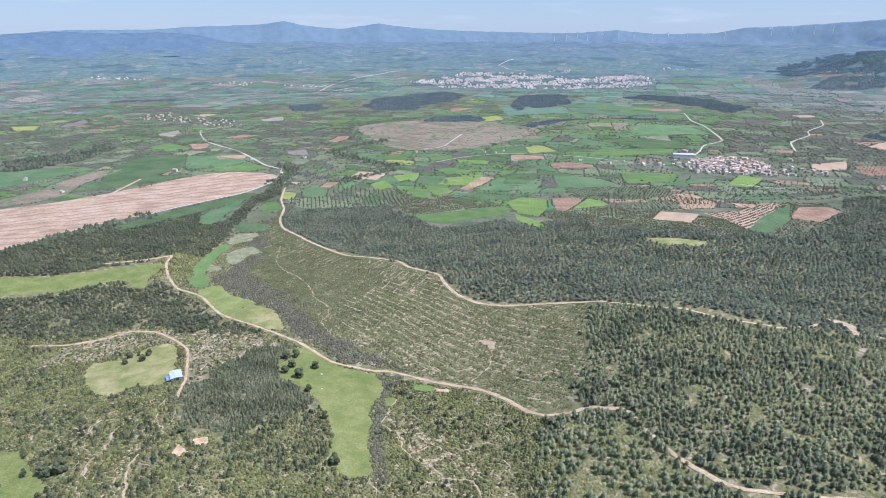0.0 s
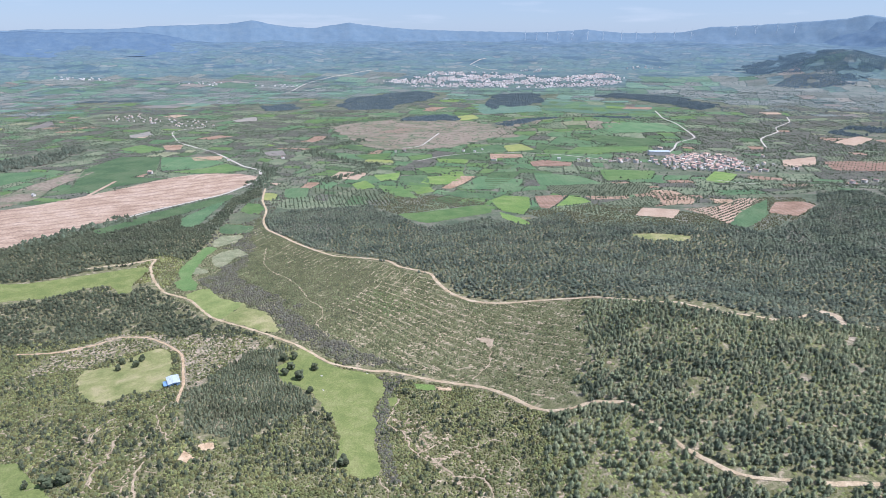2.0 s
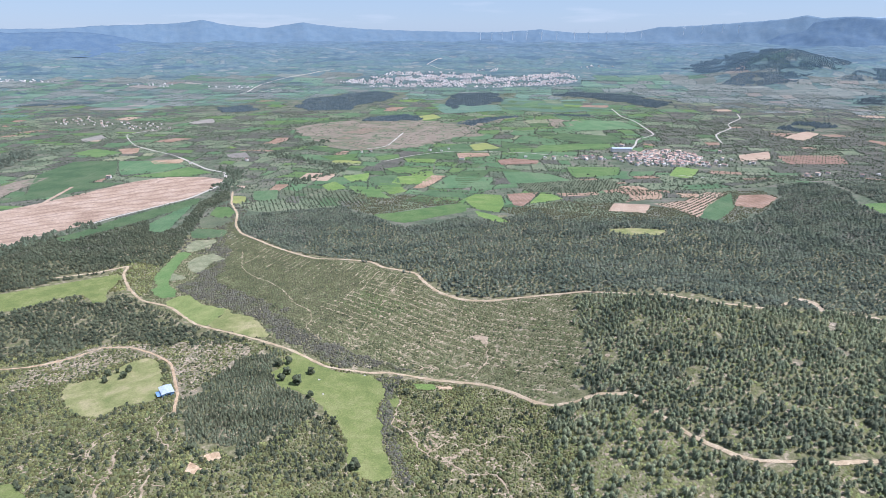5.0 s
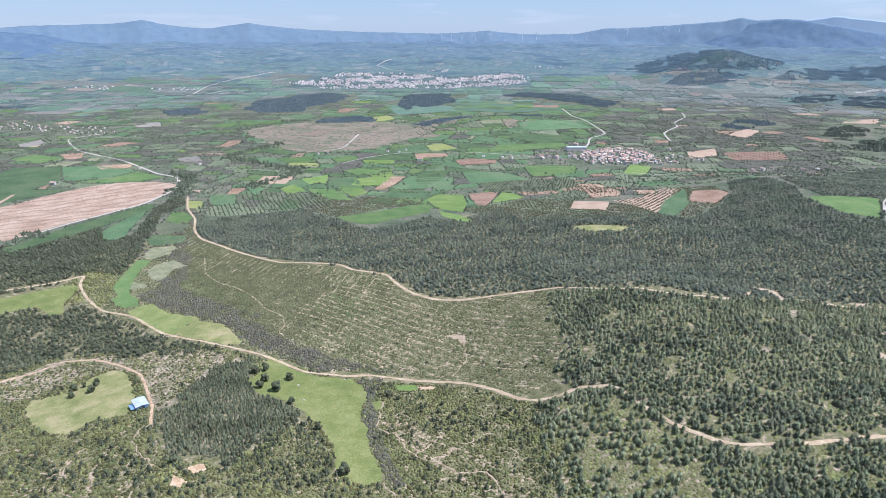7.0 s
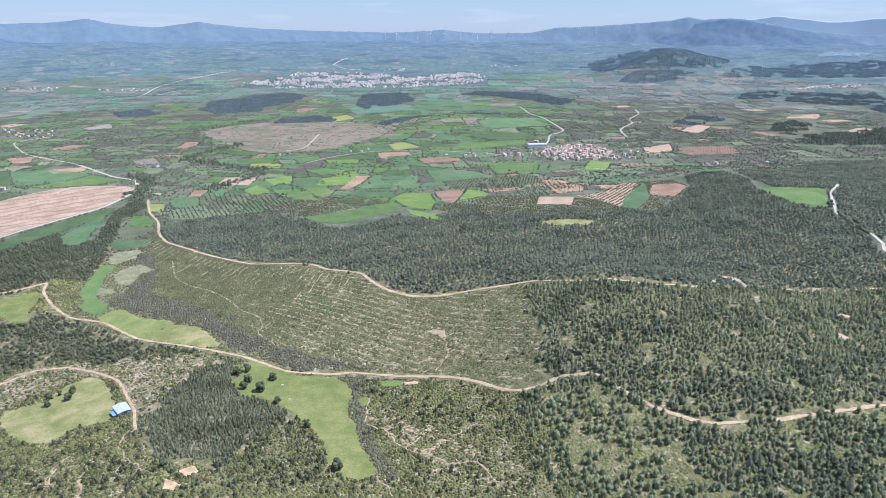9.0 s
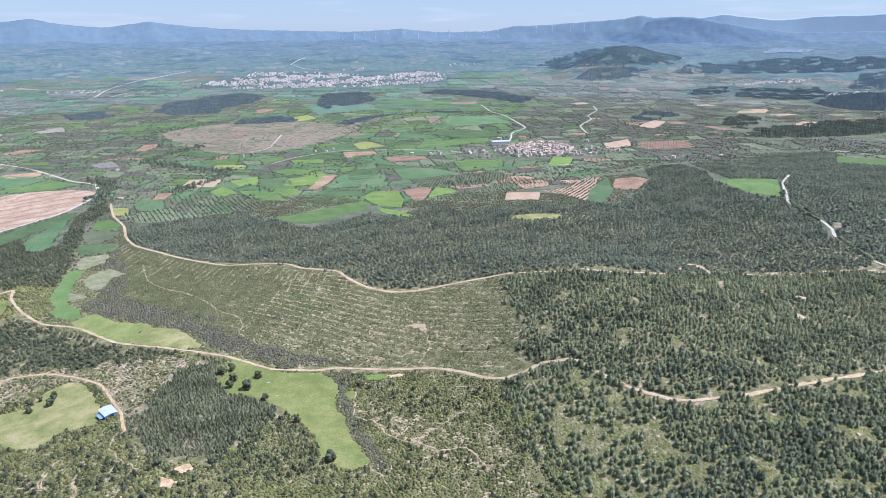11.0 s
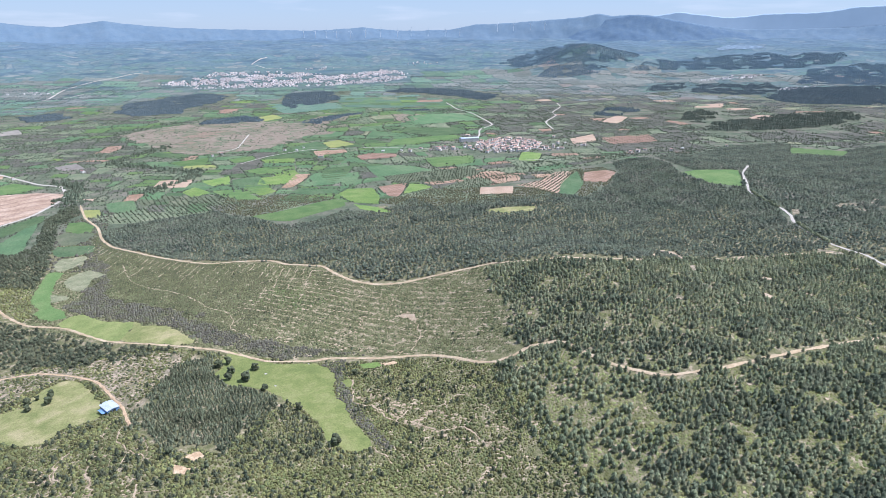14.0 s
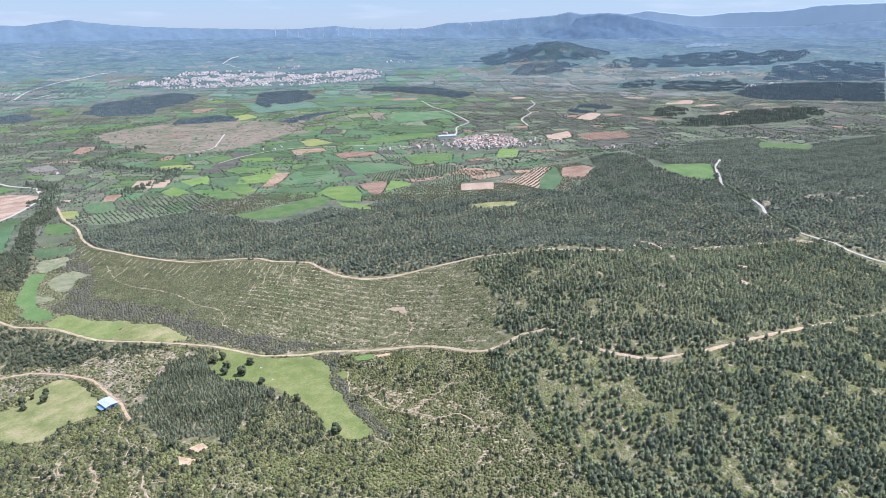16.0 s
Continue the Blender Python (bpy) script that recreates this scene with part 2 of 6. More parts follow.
M["wall"] = mat("lime_washed_wall", [(0.54, 0.50, 0.46), (0.70, 0.66, 0.62)], 3, 0.5, 0.2, obj=0.2)
M["roof_pale"] = mat("pale_cement_roof", [(0.46, 0.43, 0.40), (0.60, 0.57, 0.54)], 2, 0.4, 0.3, obj=0.2)
M["hamlet"] = mat("far_plastered_walls", [(0.40, 0.38, 0.37), (0.52, 0.49, 0.47)], 60, 8, 0.0, island=0.25)
M["roof"] = mat("clay_roof_tiles", [(0.37, 0.235, 0.185), (0.50, 0.37, 0.31)], 2, 0.4, 0.4, obj=0.34)
M["town_wall"] = mat("town_walls", [(0.60, 0.565, 0.55), (0.76, 0.725, 0.705)], 60, 8, 0.0, island=0.18)
M["town_roof"] = mat("town_roofs", [(0.44, 0.32, 0.28), (0.58, 0.47, 0.42)], 60, 8, 0.0, island=0.3)
M["white"] = mat("white_sheet_metal", [(0.38, 0.43, 0.49), (0.47, 0.52, 0.57)], 2, 0.4, 0.1, rough=0.45, spec=0.5)
M["blue"] = mat("blue_sheet", [(0.13, 0.23, 0.40), (0.19, 0.31, 0.48)], 1, 0.3, 0.2, rough=0.6)
M["stone"] = mat("pale_rubble", [(0.36, 0.34, 0.31), (0.48, 0.46, 0.43)], 1.5, 0.4, 0.6, island=0.2)
# a faint glow of its own pale blue is added to the water
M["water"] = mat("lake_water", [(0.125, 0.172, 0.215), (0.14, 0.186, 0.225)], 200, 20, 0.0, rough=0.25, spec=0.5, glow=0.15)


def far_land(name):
    """Small fields, hedges and woods of the far plain and hills; haze is painted in: their colours grow bluer from the
    plain to the mountains.
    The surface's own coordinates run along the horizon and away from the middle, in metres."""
    m = bpy.data.materials.new(name)
    m.use_nodes = True
    n, l = m.node_tree.nodes, m.node_tree.links
    b = n["Principled BSDF"]
    b.inputs["Roughness"].default_value, b.inputs["Specular IOR Level"].default_value = 0.95, 0.05
    uv = n.new("ShaderNodeUVMap").outputs["UV"]

    def scaled(su, sv):
        q = n.new("ShaderNodeMapping")
        q.inputs["Scale"].default_value = (1 / su, 1 / sv, 1)
        l.new(uv, q.inputs["Vector"])
        return q.outputs["Vector"]

    def wave(su, sv, detail=5.0):
        q = n.new("ShaderNodeTexNoise")
        q.noise_dimensions = "2D"
        q.inputs["Scale"].default_value, q.inputs["Detail"].default_value, q.inputs["Roughness"].default_value = 1.0, detail, 0.6
        l.new(scaled(su, sv), q.inputs["Vector"])
        return q.outputs["Fac"]

    def span(value, a, z, lo=0.0, hi=1.0):
        q = n.new("ShaderNodeMapRange")
        for k, x in zip(("From Min", "From Max", "To Min", "To Max"), (a, z, lo, hi)):
            q.inputs[k].default_value = x
        l.new(value, q.inputs["Value"])
        return q.outputs["Result"]

    def blend(f, x, y):
        q = n.new("ShaderNodeMix")
        q.data_type = "RGBA"
        l.new(f, q.inputs["Factor"])
        for k, c in (("A", x), ("B", y)):
            if isinstance(c, tuple):
                q.inputs[k].default_value = (*c, 1)
            else:
                l.new(c, q.inputs[k])
        return q.outputs["Result"]

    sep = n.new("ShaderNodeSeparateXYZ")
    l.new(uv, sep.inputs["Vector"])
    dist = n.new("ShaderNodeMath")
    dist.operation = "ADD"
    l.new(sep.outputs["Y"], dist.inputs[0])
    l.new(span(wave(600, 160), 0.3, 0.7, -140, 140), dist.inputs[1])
    # share of haze blue mixed into the colours, growing with distance
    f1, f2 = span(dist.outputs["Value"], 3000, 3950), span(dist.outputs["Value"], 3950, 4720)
    cell, edge = n.new("ShaderNodeTexVoronoi"), n.new("ShaderNodeTexVoronoi")
    edge.feature = "DISTANCE_TO_EDGE"
    warped = n.new("ShaderNodeVectorMath")
    push = n.new("ShaderNodeTexNoise")
    push.inputs["Scale"].default_value = 0.6
    l.new(scaled(58, 46), push.inputs["Vector"])
    l.new(scaled(58, 46), warped.inputs[0])
    l.new(push.outputs["Color"], warped.inputs[1])
    for q in (cell, edge):
        q.voronoi_dimensions = "2D"
        q.inputs["Scale"].default_value = 1.0
        l.new(warped.outputs["Vector"], q.inputs["Vector"])
    red = n.new("ShaderNodeSeparateColor")
    l.new(cell.outputs["Color"], red.inputs["Color"])

    def palette(cols):
        q = n.new("ShaderNodeValToRGB")
        q.color_ramp.interpolation = "CONSTANT"
        e = q.color_ramp.elements
        e[0].color, e[1].color, e[1].position = (*cols[0], 1), (*cols[1], 1), 1 / len(cols)
        for k in range(2, len(cols)):
            e.new(k / len(cols)).color = (*cols[k], 1)
        l.new(red.outputs["Red"], q.inputs["Fac"])
        return q.outputs["Color"]

    # the same fields in three steps of painted haze
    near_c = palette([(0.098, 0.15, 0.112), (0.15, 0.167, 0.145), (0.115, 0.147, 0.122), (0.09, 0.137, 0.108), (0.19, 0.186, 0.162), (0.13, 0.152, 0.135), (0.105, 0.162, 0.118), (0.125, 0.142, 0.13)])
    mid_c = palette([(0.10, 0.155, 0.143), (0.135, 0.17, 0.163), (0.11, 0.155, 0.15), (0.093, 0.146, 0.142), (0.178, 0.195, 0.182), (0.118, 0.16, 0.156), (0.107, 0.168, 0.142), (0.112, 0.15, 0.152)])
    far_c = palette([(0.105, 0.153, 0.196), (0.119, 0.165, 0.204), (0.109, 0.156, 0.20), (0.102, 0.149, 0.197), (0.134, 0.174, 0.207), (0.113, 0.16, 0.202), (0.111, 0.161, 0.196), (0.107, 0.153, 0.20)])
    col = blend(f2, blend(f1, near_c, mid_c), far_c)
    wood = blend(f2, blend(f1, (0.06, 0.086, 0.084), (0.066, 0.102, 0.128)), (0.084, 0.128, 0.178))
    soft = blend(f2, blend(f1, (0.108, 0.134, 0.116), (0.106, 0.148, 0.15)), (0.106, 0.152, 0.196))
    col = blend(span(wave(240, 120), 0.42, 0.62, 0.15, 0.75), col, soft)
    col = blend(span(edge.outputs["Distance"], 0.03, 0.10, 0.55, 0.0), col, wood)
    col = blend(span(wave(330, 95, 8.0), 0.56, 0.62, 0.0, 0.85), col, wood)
    col = blend(span(wave(26, 12, 3.0), 0.52, 0.66, 0.0, 0.5), col, wood)
    hsv = n.new("ShaderNodeHueSaturation")
    l.new(span(wave(60, 22), 0.3, 0.7, 0.86, 1.14), hsv.inputs["Value"])
    l.new(col, hsv.inputs["Color"])
    l.new(hsv.outputs["Color"], b.inputs["Base Color"])
    # faint glow that stands for the light of the haze
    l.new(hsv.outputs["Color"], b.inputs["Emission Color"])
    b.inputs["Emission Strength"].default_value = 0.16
    return m


M["dist"] = far_land("hazed_farmland")
# field colours with the haze of distance painted in
M["far_green"] = mat("hazed_green_crops", [(0.09, 0.15, 0.108), (0.11, 0.17, 0.12), (0.135, 0.185, 0.13)], 60, 5, 0.2, island=0.2)
M["far_dull"] = mat("hazed_fallow", [(0.13, 0.15, 0.132), (0.155, 0.168, 0.15), (0.18, 0.188, 0.166)], 60, 5, 0.2, island=0.2)
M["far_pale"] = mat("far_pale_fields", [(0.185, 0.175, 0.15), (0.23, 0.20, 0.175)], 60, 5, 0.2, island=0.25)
# mountains: blue of the haze painted into the colour, and glowing with it
M["hill_far"] = mat("haze_blue_mountains", [(0.102, 0.152, 0.208), (0.112, 0.163, 0.216), (0.12, 0.169, 0.219)], 60, 9, 0.0, glow=0.25, vary=0.05)
M["hill_dark"] = mat("haze_blue_wooded_mountains", [(0.074, 0.118, 0.178), (0.083, 0.129, 0.187), (0.095, 0.141, 0.194)], 50, 9, 0.0, glow=0.22, vary=0.07)
M["hill_pale"] = mat("haze_pale_mountains", [(0.225, 0.29, 0.355), (0.235, 0.30, 0.365)], 500, 120, 0.0, glow=0.5, vary=0.03)

# ---- the lie of the land ----
HILLS = [(-190, 380, 110, 3.2), (-300, 480, 150, -11.1), (-140, 270, 90, 12.4), (-60, 400, 90, -3.0), (40, 440, 110, -10.9),
         (-10, 560, 100, 0.9), (120, 480, 110, 10.9), (190, 390, 110, 29.0), (280, 400, 110, 2.3), (150, 240, 120, 14.0),
         (260, 220, 120, 8.0), (430, 370, 150, 9.3), (600, 560, 160, 5.6), (280, 700, 140, 12.6), (-140, 700, 120, -9.1),
         (-260, 620, 110, -0.9), (-400, 800, 200, 0.8), (0, 200, 150, -16.7), (-250, 200, 150, 9.6), (650, 800, 200, 28.6),
         (450, 600, 160, -8.5)]
# hills at the end of the plain: bearing from the middle, distance, half width in degrees, half depth, height
FAR_HILLS = [(34.6, 3930, 3.2, 170, 104), (38.6, 3960, 4.2, 170, 62), (31.6, 3720, 3.4, 130, 26), (36.5, 3640, 3.0, 110, 24), (-25.5, 4080, 4.6, 170, 36), (-12.5, 4230, 3.2, 140, 26), (1.5, 4010, 6.0, 150, 18), (12, 4250, 7, 150, 16)]
CX, CY = -74.0, 5.0                    # middle of the round sheet of land


def ease(a, b, x):
    t = np.clip((x - a) / (b - a), 0, 1)
    return t * t * (3 - 2 * t)


def swell(x, y, size, seed):
    """Soft uneven waves between -1 and 1."""
    z = 0
    for k in range(5):
        a = seed * 1.7 + k * 2.399
        f = (1 + 0.37 * k) * 6.283 / size
        z = z + np.sin((x * math.cos(a) + y * math.sin(a)) * f + seed * 3.1 + k) / (1 + 0.5 * k)
    return z / 2.9


def h(x, y):
    """Height of the land."""
    x, y = np.asarray(x, float), np.asarray(y, float)
    z = -28 * ease(480, 1080, y) - 27 * ease(1000, 2600, y)
    for a, b, r, g in HILLS:
        z = z + g * np.exp(-((x - a) ** 2 + (y - b) ** 2) / (2 * (r * 0.75) ** 2))
    r = np.hypot(x - CX, y - CY)
    z = z + np.interp(r, [2900, 3205, 3800, 4050, 4350, 4600, 4780], [0, 0, 42, 72, 140, 198, 218])
    z = z + 0.5 * swell(x, y, 60, 1) * (1 - ease(350, 700, r))
    a = np.degrees(np.arctan2(x - CX, y - CY))
    far = ease(3750, 4150, r)                  # long low ridges, one behind the other
    z = z + far * (9 * swell(a * 75, r * 1.0, 520, 2) + 6 * swell(a * 75, r * 1.6, 300, 6) + 3 * swell(a * 75, r * 2, 150, 8))
    for b, q, wa, wr, g in FAR_HILLS:
        z = z + g * np.exp(-((a - b) / wa) ** 2 - ((r - q) / wr) ** 2)
    z = z + swell(x, y, 700, 4) * 5 * ease(1300, 2000, r) * (1 - ease(3000, 3600, r))
    hb = np.exp(-(((x - 520) / 190) ** 2 + ((y - 1850) / 170) ** 2))
    return z + 24 * hb


def hz(x, y):
    return float(h(x, y))


def mesh_of(name, verts, faces, material, smooth=False):
    me = bpy.data.meshes.new(name)
    me.from_pydata([tuple(v) for v in verts], [], [tuple(f) for f in faces])
    for q in (material if isinstance(material, (list, tuple)) else [material]):
        me.materials.append(q)
    if smooth:
        me.polygons.foreach_set("use_smooth", [True] * len(me.polygons))
    me.update()
    return me


def tri_mesh(name, V, F, material, smooth=False):
    """A triangle mesh from arrays."""
    me = bpy.data.meshes.new(name)
    V, F = np.asarray(V, np.float32), np.asarray(F, np.int32)
    me.vertices.add(len(V))
    me.vertices.foreach_set("co", V.ravel())
    me.loops.add(F.size)
    me.loops.foreach_set("vertex_index", F.ravel())
    me.polygons.add(len(F))
    me.polygons.foreach_set("loop_start", np.arange(0, F.size, 3, dtype=np.int32))
    me.materials.append(material)
    me.update(calc_edges=True)
    me.polygons.foreach_set("use_smooth", np.full(len(F), smooth))
    return me


def part(name, bm, material, parent, label=""):
    me = bpy.data.meshes.new(name)
    bm.to_mesh(me)
    bm.free()
    me.materials.append(material)
    ob = new(name, me)
    ob.parent = parent
    return tagged(ob, label)


# one round sheet of land, finer towards the middle of the view
az = np.concatenate([np.arange(-48, 72, 0.5), np.arange(72, 312, 5.0)])
rr = [40.0]
while rr[-1] < 4780:
    rr.append(min(rr[-1] * 1.021 + 0.5, rr[-1] + (42 if rr[-1] < 3600 else 22)))
rr = np.array(rr)
A, R = np.meshgrid(np.radians(az), rr)
gx, gy = CX + R * np.sin(A), CY + R * np.cos(A)
gz = h(gx, gy)
na, nr = len(az), len(rr)
verts = np.stack([gx, gy, gz], -1).reshape(-1, 3).tolist() + [(CX, CY, hz(CX, CY))]
faces, slots = [], []
for i in range(nr - 1):
    for j in range(na):
        k = (j + 1) % na
        faces.append((i * na + j, i * na + k, (i + 1) * na + k, (i + 1) * na + j))
        wob = 40 * math.sin(j * 0.21) + 25 * math.sin(j * 0.57)
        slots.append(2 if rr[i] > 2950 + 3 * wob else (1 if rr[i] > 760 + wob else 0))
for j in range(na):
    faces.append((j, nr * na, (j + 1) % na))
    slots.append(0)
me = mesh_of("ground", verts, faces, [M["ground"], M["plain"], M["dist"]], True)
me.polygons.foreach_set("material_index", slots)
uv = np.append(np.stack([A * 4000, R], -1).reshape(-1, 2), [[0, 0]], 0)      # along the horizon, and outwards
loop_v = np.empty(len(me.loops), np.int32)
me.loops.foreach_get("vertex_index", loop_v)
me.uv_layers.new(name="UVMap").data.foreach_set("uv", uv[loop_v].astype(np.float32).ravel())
tagged(new("ground", me), "stony scrub ground running out into a wide farmed plain", "ground", kind="structure")

# ---- plan helpers ----
def inside(poly, x, y):
    x, y = np.asarray(x, float), np.asarray(y, float)
    r = np.zeros(x.shape, bool)
    n = len(poly)
    for i in range(n):
        (x0, y0), (x1, y1) = poly[i], poly[(i + 1) % n]
        if y0 != y1:
            r ^= ((y0 > y) != (y1 > y)) & (x < (x1 - x0) * (y - y0) / (y1 - y0) + x0)
    return r


def near(line, x, y, d):
    x, y = np.asarray(x, float), np.asarray(y, float)
    r = np.zeros(x.shape, bool)
    for (x0, y0), (x1, y1) in zip(line[:-1], line[1:]):
        dx, dy = x1 - x0, y1 - y0
        t = np.clip(((x - x0) * dx + (y - y0) * dy) / (dx * dx + dy * dy + 1e-9), 0, 1)
        r |= np.hypot(x - x0 - t * dx, y - y0 - t * dy) < d
    return r


def curve(pts, closed, step, soft=0.6):
    """A soft line through the points, in steps of about that length."""
    out, n = [], len(pts)
    for i in range(n if closed else n - 1):
        p = [pts[(i + k) % n] if closed else pts[min(max(i + k, 0), n - 1)] for k in (-1, 0, 1, 2)]
        p = [np.array(q, float) for q in p]
        m = max(1, int(np.linalg.norm(p[2] - p[1]) / step))
        for k in range(m):
            t = k / m
            cr = 0.5 * (2 * p[1] + (p[2] - p[0]) * t + (2 * p[0] - 5 * p[1] + 4 * p[2] - p[3]) * t * t + (3 * p[1] - p[0] - 3 * p[2] + p[3]) * t ** 3)
            out.append(soft * cr + (1 - soft) * (p[1] * (1 - t) + p[2] * t))
    if not closed:
        out.append(np.array(pts[-1], float))
    return out


def lift(x, y):
    r = np.hypot(np.asarray(x) - CX, np.asarray(y) - CY)
    return 0.06 + 0.00026 * r


KEEP_OUT = []       # outlines that no tree or shrub stands on
ROADS = []          # centre lines and half widths


def patch(name, poly, material, label, category="field", step=9.0, rag=1.5, extra=0.0, keep=True):
    """A piece of farmed or bare land with an uneven edge, lying on the sheet of land."""
    edge = curve(poly, True, step * 0.5, 0.15 if len(poly) < 8 else 0.6)
    pts = [Vector((p[0] + rag * float(swell(p[0], p[1], 13, 5) + 0.4 * swell(p[0], p[1], 4.3, 6)), p[1] + rag * float(swell(p[0], p[1], 13, 8) + 0.4 * swell(p[0], p[1], 4.7, 9)))) for p in edge]
    n = len(pts)
    xs, ys = [p.x for p in pts], [p.y for p in pts]
    ux, uy = np.meshgrid(np.arange(min(xs), max(xs), step), np.arange(min(ys), max(ys), step))
    ux, uy = ux.ravel(), uy.ravel()
    ok = inside([(p.x, p.y) for p in pts], ux, uy)
    pts += [Vector((a, b)) for a, b in zip(ux[ok], uy[ok])]
    v, _, f, *_ = geometry.delaunay_2d_cdt(pts, [], [list(range(n))], 1, 0.001)
    x, y = np.array([p.x for p in v]), np.array([p.y for p in v])
    z = h(x, y) + lift(x, y) + extra
    ob = new(name, mesh_of(name, np.stack([x, y, z], 1).tolist(), [q for q in f], material, True))
    if keep:
        KEEP_OUT.append([(p.x, p.y) for p in pts[:n]])
    return tagged(ob, label, category, kind="structure")


def road(name, line, width, material, label, extra=0.12, rag=0.75, clear=2.0, wander=0.0):
    c = curve(line, False, (4.0 if width > 2 else 1.8) if width < 9 else 25.0)
    if wander:
        c = [p + wander * np.array([float(swell(p[0], p[1], 9, 31)), float(swell(p[0], p[1], 8, 33))]) for p in c]
    verts, faces = [], []
    for i, p in enumerate(c):
        a, b = c[max(i - 1, 0)], c[min(i + 1, len(c) - 1)]
        d = (b - a) / (np.linalg.norm(b - a) + 1e-9)
        side = np.array([d[1], -d[0]])
        w = width * 0.5 * (1 + (0.35 * float(swell(p[0], p[1], 17, 35)) if wander else 0))
        for k, s in enumerate((-1, -0.45, 0, 0.45, 1)):
            q = p + side * (s * w + (rag * float(swell(p[0] + s * 40, p[1], 11, 3)) if abs(s) == 1 else 0))
            dip = {0: 0.0, 1: 0.02, 2: 0.06, 3: 0.02, 4: 0.0}[k]
            verts.append((q[0], q[1], hz(q[0], q[1]) + float(lift(q[0], q[1])) + extra + dip))
        if i:
            for k in range(4):
                o = (i - 1) * 5 + k
                faces.append((o, o + 1, o + 6, o + 5))
    ROADS.append(([tuple(q) for q in c], width * 0.5 + clear))
    ob = new(name, mesh_of(name, verts, faces, material, True))
    return tagged(ob, label, "road", kind="structure")

# ---- meadows and fields near by ----
patch("meadow", [(-106, 435), (-114, 426), (-116, 410), (-122, 401), (-113, 380), (-101, 375), (-92, 368), (-84, 355), (-73, 334), (-67, 317), (-66, 296), (-55, 282), (-42, 285), (-42, 298), (-46, 315), (-45, 335), (-49, 350), (-41, 379), (-52, 398), (-75, 404), (-94, 418)],
      M["meadow"], "long mown green meadow in the valley bottom", "meadow", 6)
patch("meadow", [(-256, 385), (-261, 406), (-239, 409), (-236, 424), (-222, 437), (-209, 430), (-198, 406), (-188, 373), (-194, 363), (-210, 362), (-218, 349), (-234, 355)],
      M["meadow_dry"], "kidney-shaped yellowing meadow beside the shed", "meadow", 6)
patch("meadow", [(-264, 282), (-236, 286), (-218, 268), (-198, 253), (-205, 235), (-240, 215), (-280, 240)], M["meadow"], "green meadow at the edge of the scrub", "meadow", 6)
patch("field", [(-239, 552), (-232, 566), (-222, 569), (-204, 543), (-178, 526), (-181, 511), (-188, 492), (-203, 500), (-220, 525)], M["fresh"], "bright yellow-green field beside the dirt road", step=6)
patch("field", [(-177, 526), (-170, 513), (-150, 499), (-132, 463), (-144, 462), (-171, 480), (-187, 492), (-180, 511)], M["meadow_dry"], "pale grassy field beside the dirt road", step=6)
patch("field", [(-262, 586), (-260, 598), (-270, 621), (-270, 654), (-267, 704), (-253, 700), (-256, 675), (-255, 632), (-251, 605), (-237, 581), (-236, 567), (-248, 567)], M["bright"], "winding strip of bright green young wheat", step=6)
patch("field", [(-256, 635), (-237, 622), (-241, 614), (-252, 612)], M["pale"], "small pale fallow patch", step=5)
patch("field", [(-249, 670), (-243, 689), (-229, 702), (-213, 681), (-224, 667), (-225, 648), (-232, 634), (-244, 651)], M["pale"], "pale grey-green fallow patch in the thicket", step=6)
patch("field", [(-266, 729), (-263, 751), (-236, 758), (-238, 726), (-254, 706), (-261, 707)], M["pale"], "pale fallow field between hedges", step=7)
patch("field", [(-276, 788), (-272, 808), (-232, 797), (-232, 767), (-254, 760), (-269, 764)], M["green"], "dark green crop between hedges", step=8)
patch("field", [(-283, 853), (-275, 878), (-238, 857), (-242, 827), (-252, 808), (-269, 811)], M["olive"], "dull olive pasture", step=8)
patch("field", [(-276, 892), (-277, 937), (-257, 932), (-242, 898), (-243, 866), (-263, 867)], M["bright"], "bright green crop field", step=8)
patch("meadow", [(-500, 560), (-447, 577), (-402, 582), (-356, 608), (-313, 631), (-301, 623), (-303, 587), (-296, 566), (-305, 560), (-322, 581), (-343, 572), (-367, 549), (-391, 542), (-416, 533), (-500, 500)], M["meadow"], "pale meadow at the edge of the pine wood", "meadow", 8)
patch("field", [(-342, 842), (-334, 894), (-327, 950), (-315, 947), (-312, 874), (-308, 810), (-313, 789), (-328, 792)], M["green"], "dark green field enclosed by pines", step=8)
patch("field", [(-432, 775), (-416, 806), (-395, 876), (-322, 1005), (-313, 959), (-338, 901), (-387, 798), (-412, 752)], M["deep"], "long green strip beside the white road", step=9)
patch("field", [(-650, 560), (-520, 640), (-489, 693), (-461, 778), (-430, 836), (-404, 900), (-333, 1007), (-306, 1134), (-352, 1170), (-420, 1176), (-476, 1133), (-563, 994), (-613, 923), (-700, 850), (-860, 700)], M["pink"], "wide reddish ploughed field on a low rise", step=12, rag=2)
patch("field", [(-900, 800), (-710, 930), (-690, 1092), (-675, 1174), (-635, 1205), (-640, 1068), (-625, 994), (-640, 928), (-720, 865), (-880, 730)], M["heath"], "dark brown ploughed field", step=14)
patch("field", [(-632, 1006), (-611, 1055), (-612, 1146), (-541, 1146), (-476, 1138), (-577, 1031)], M["green"], "green field above the ploughed rise", step=12)
patch("field", [(-768, 1043), (-751, 1067), (-732, 1118), (-691, 1204), (-784, 1204), (-900, 1159), (-900, 1000)], M["green"], "green field beyond the ploughed rise", step=14)
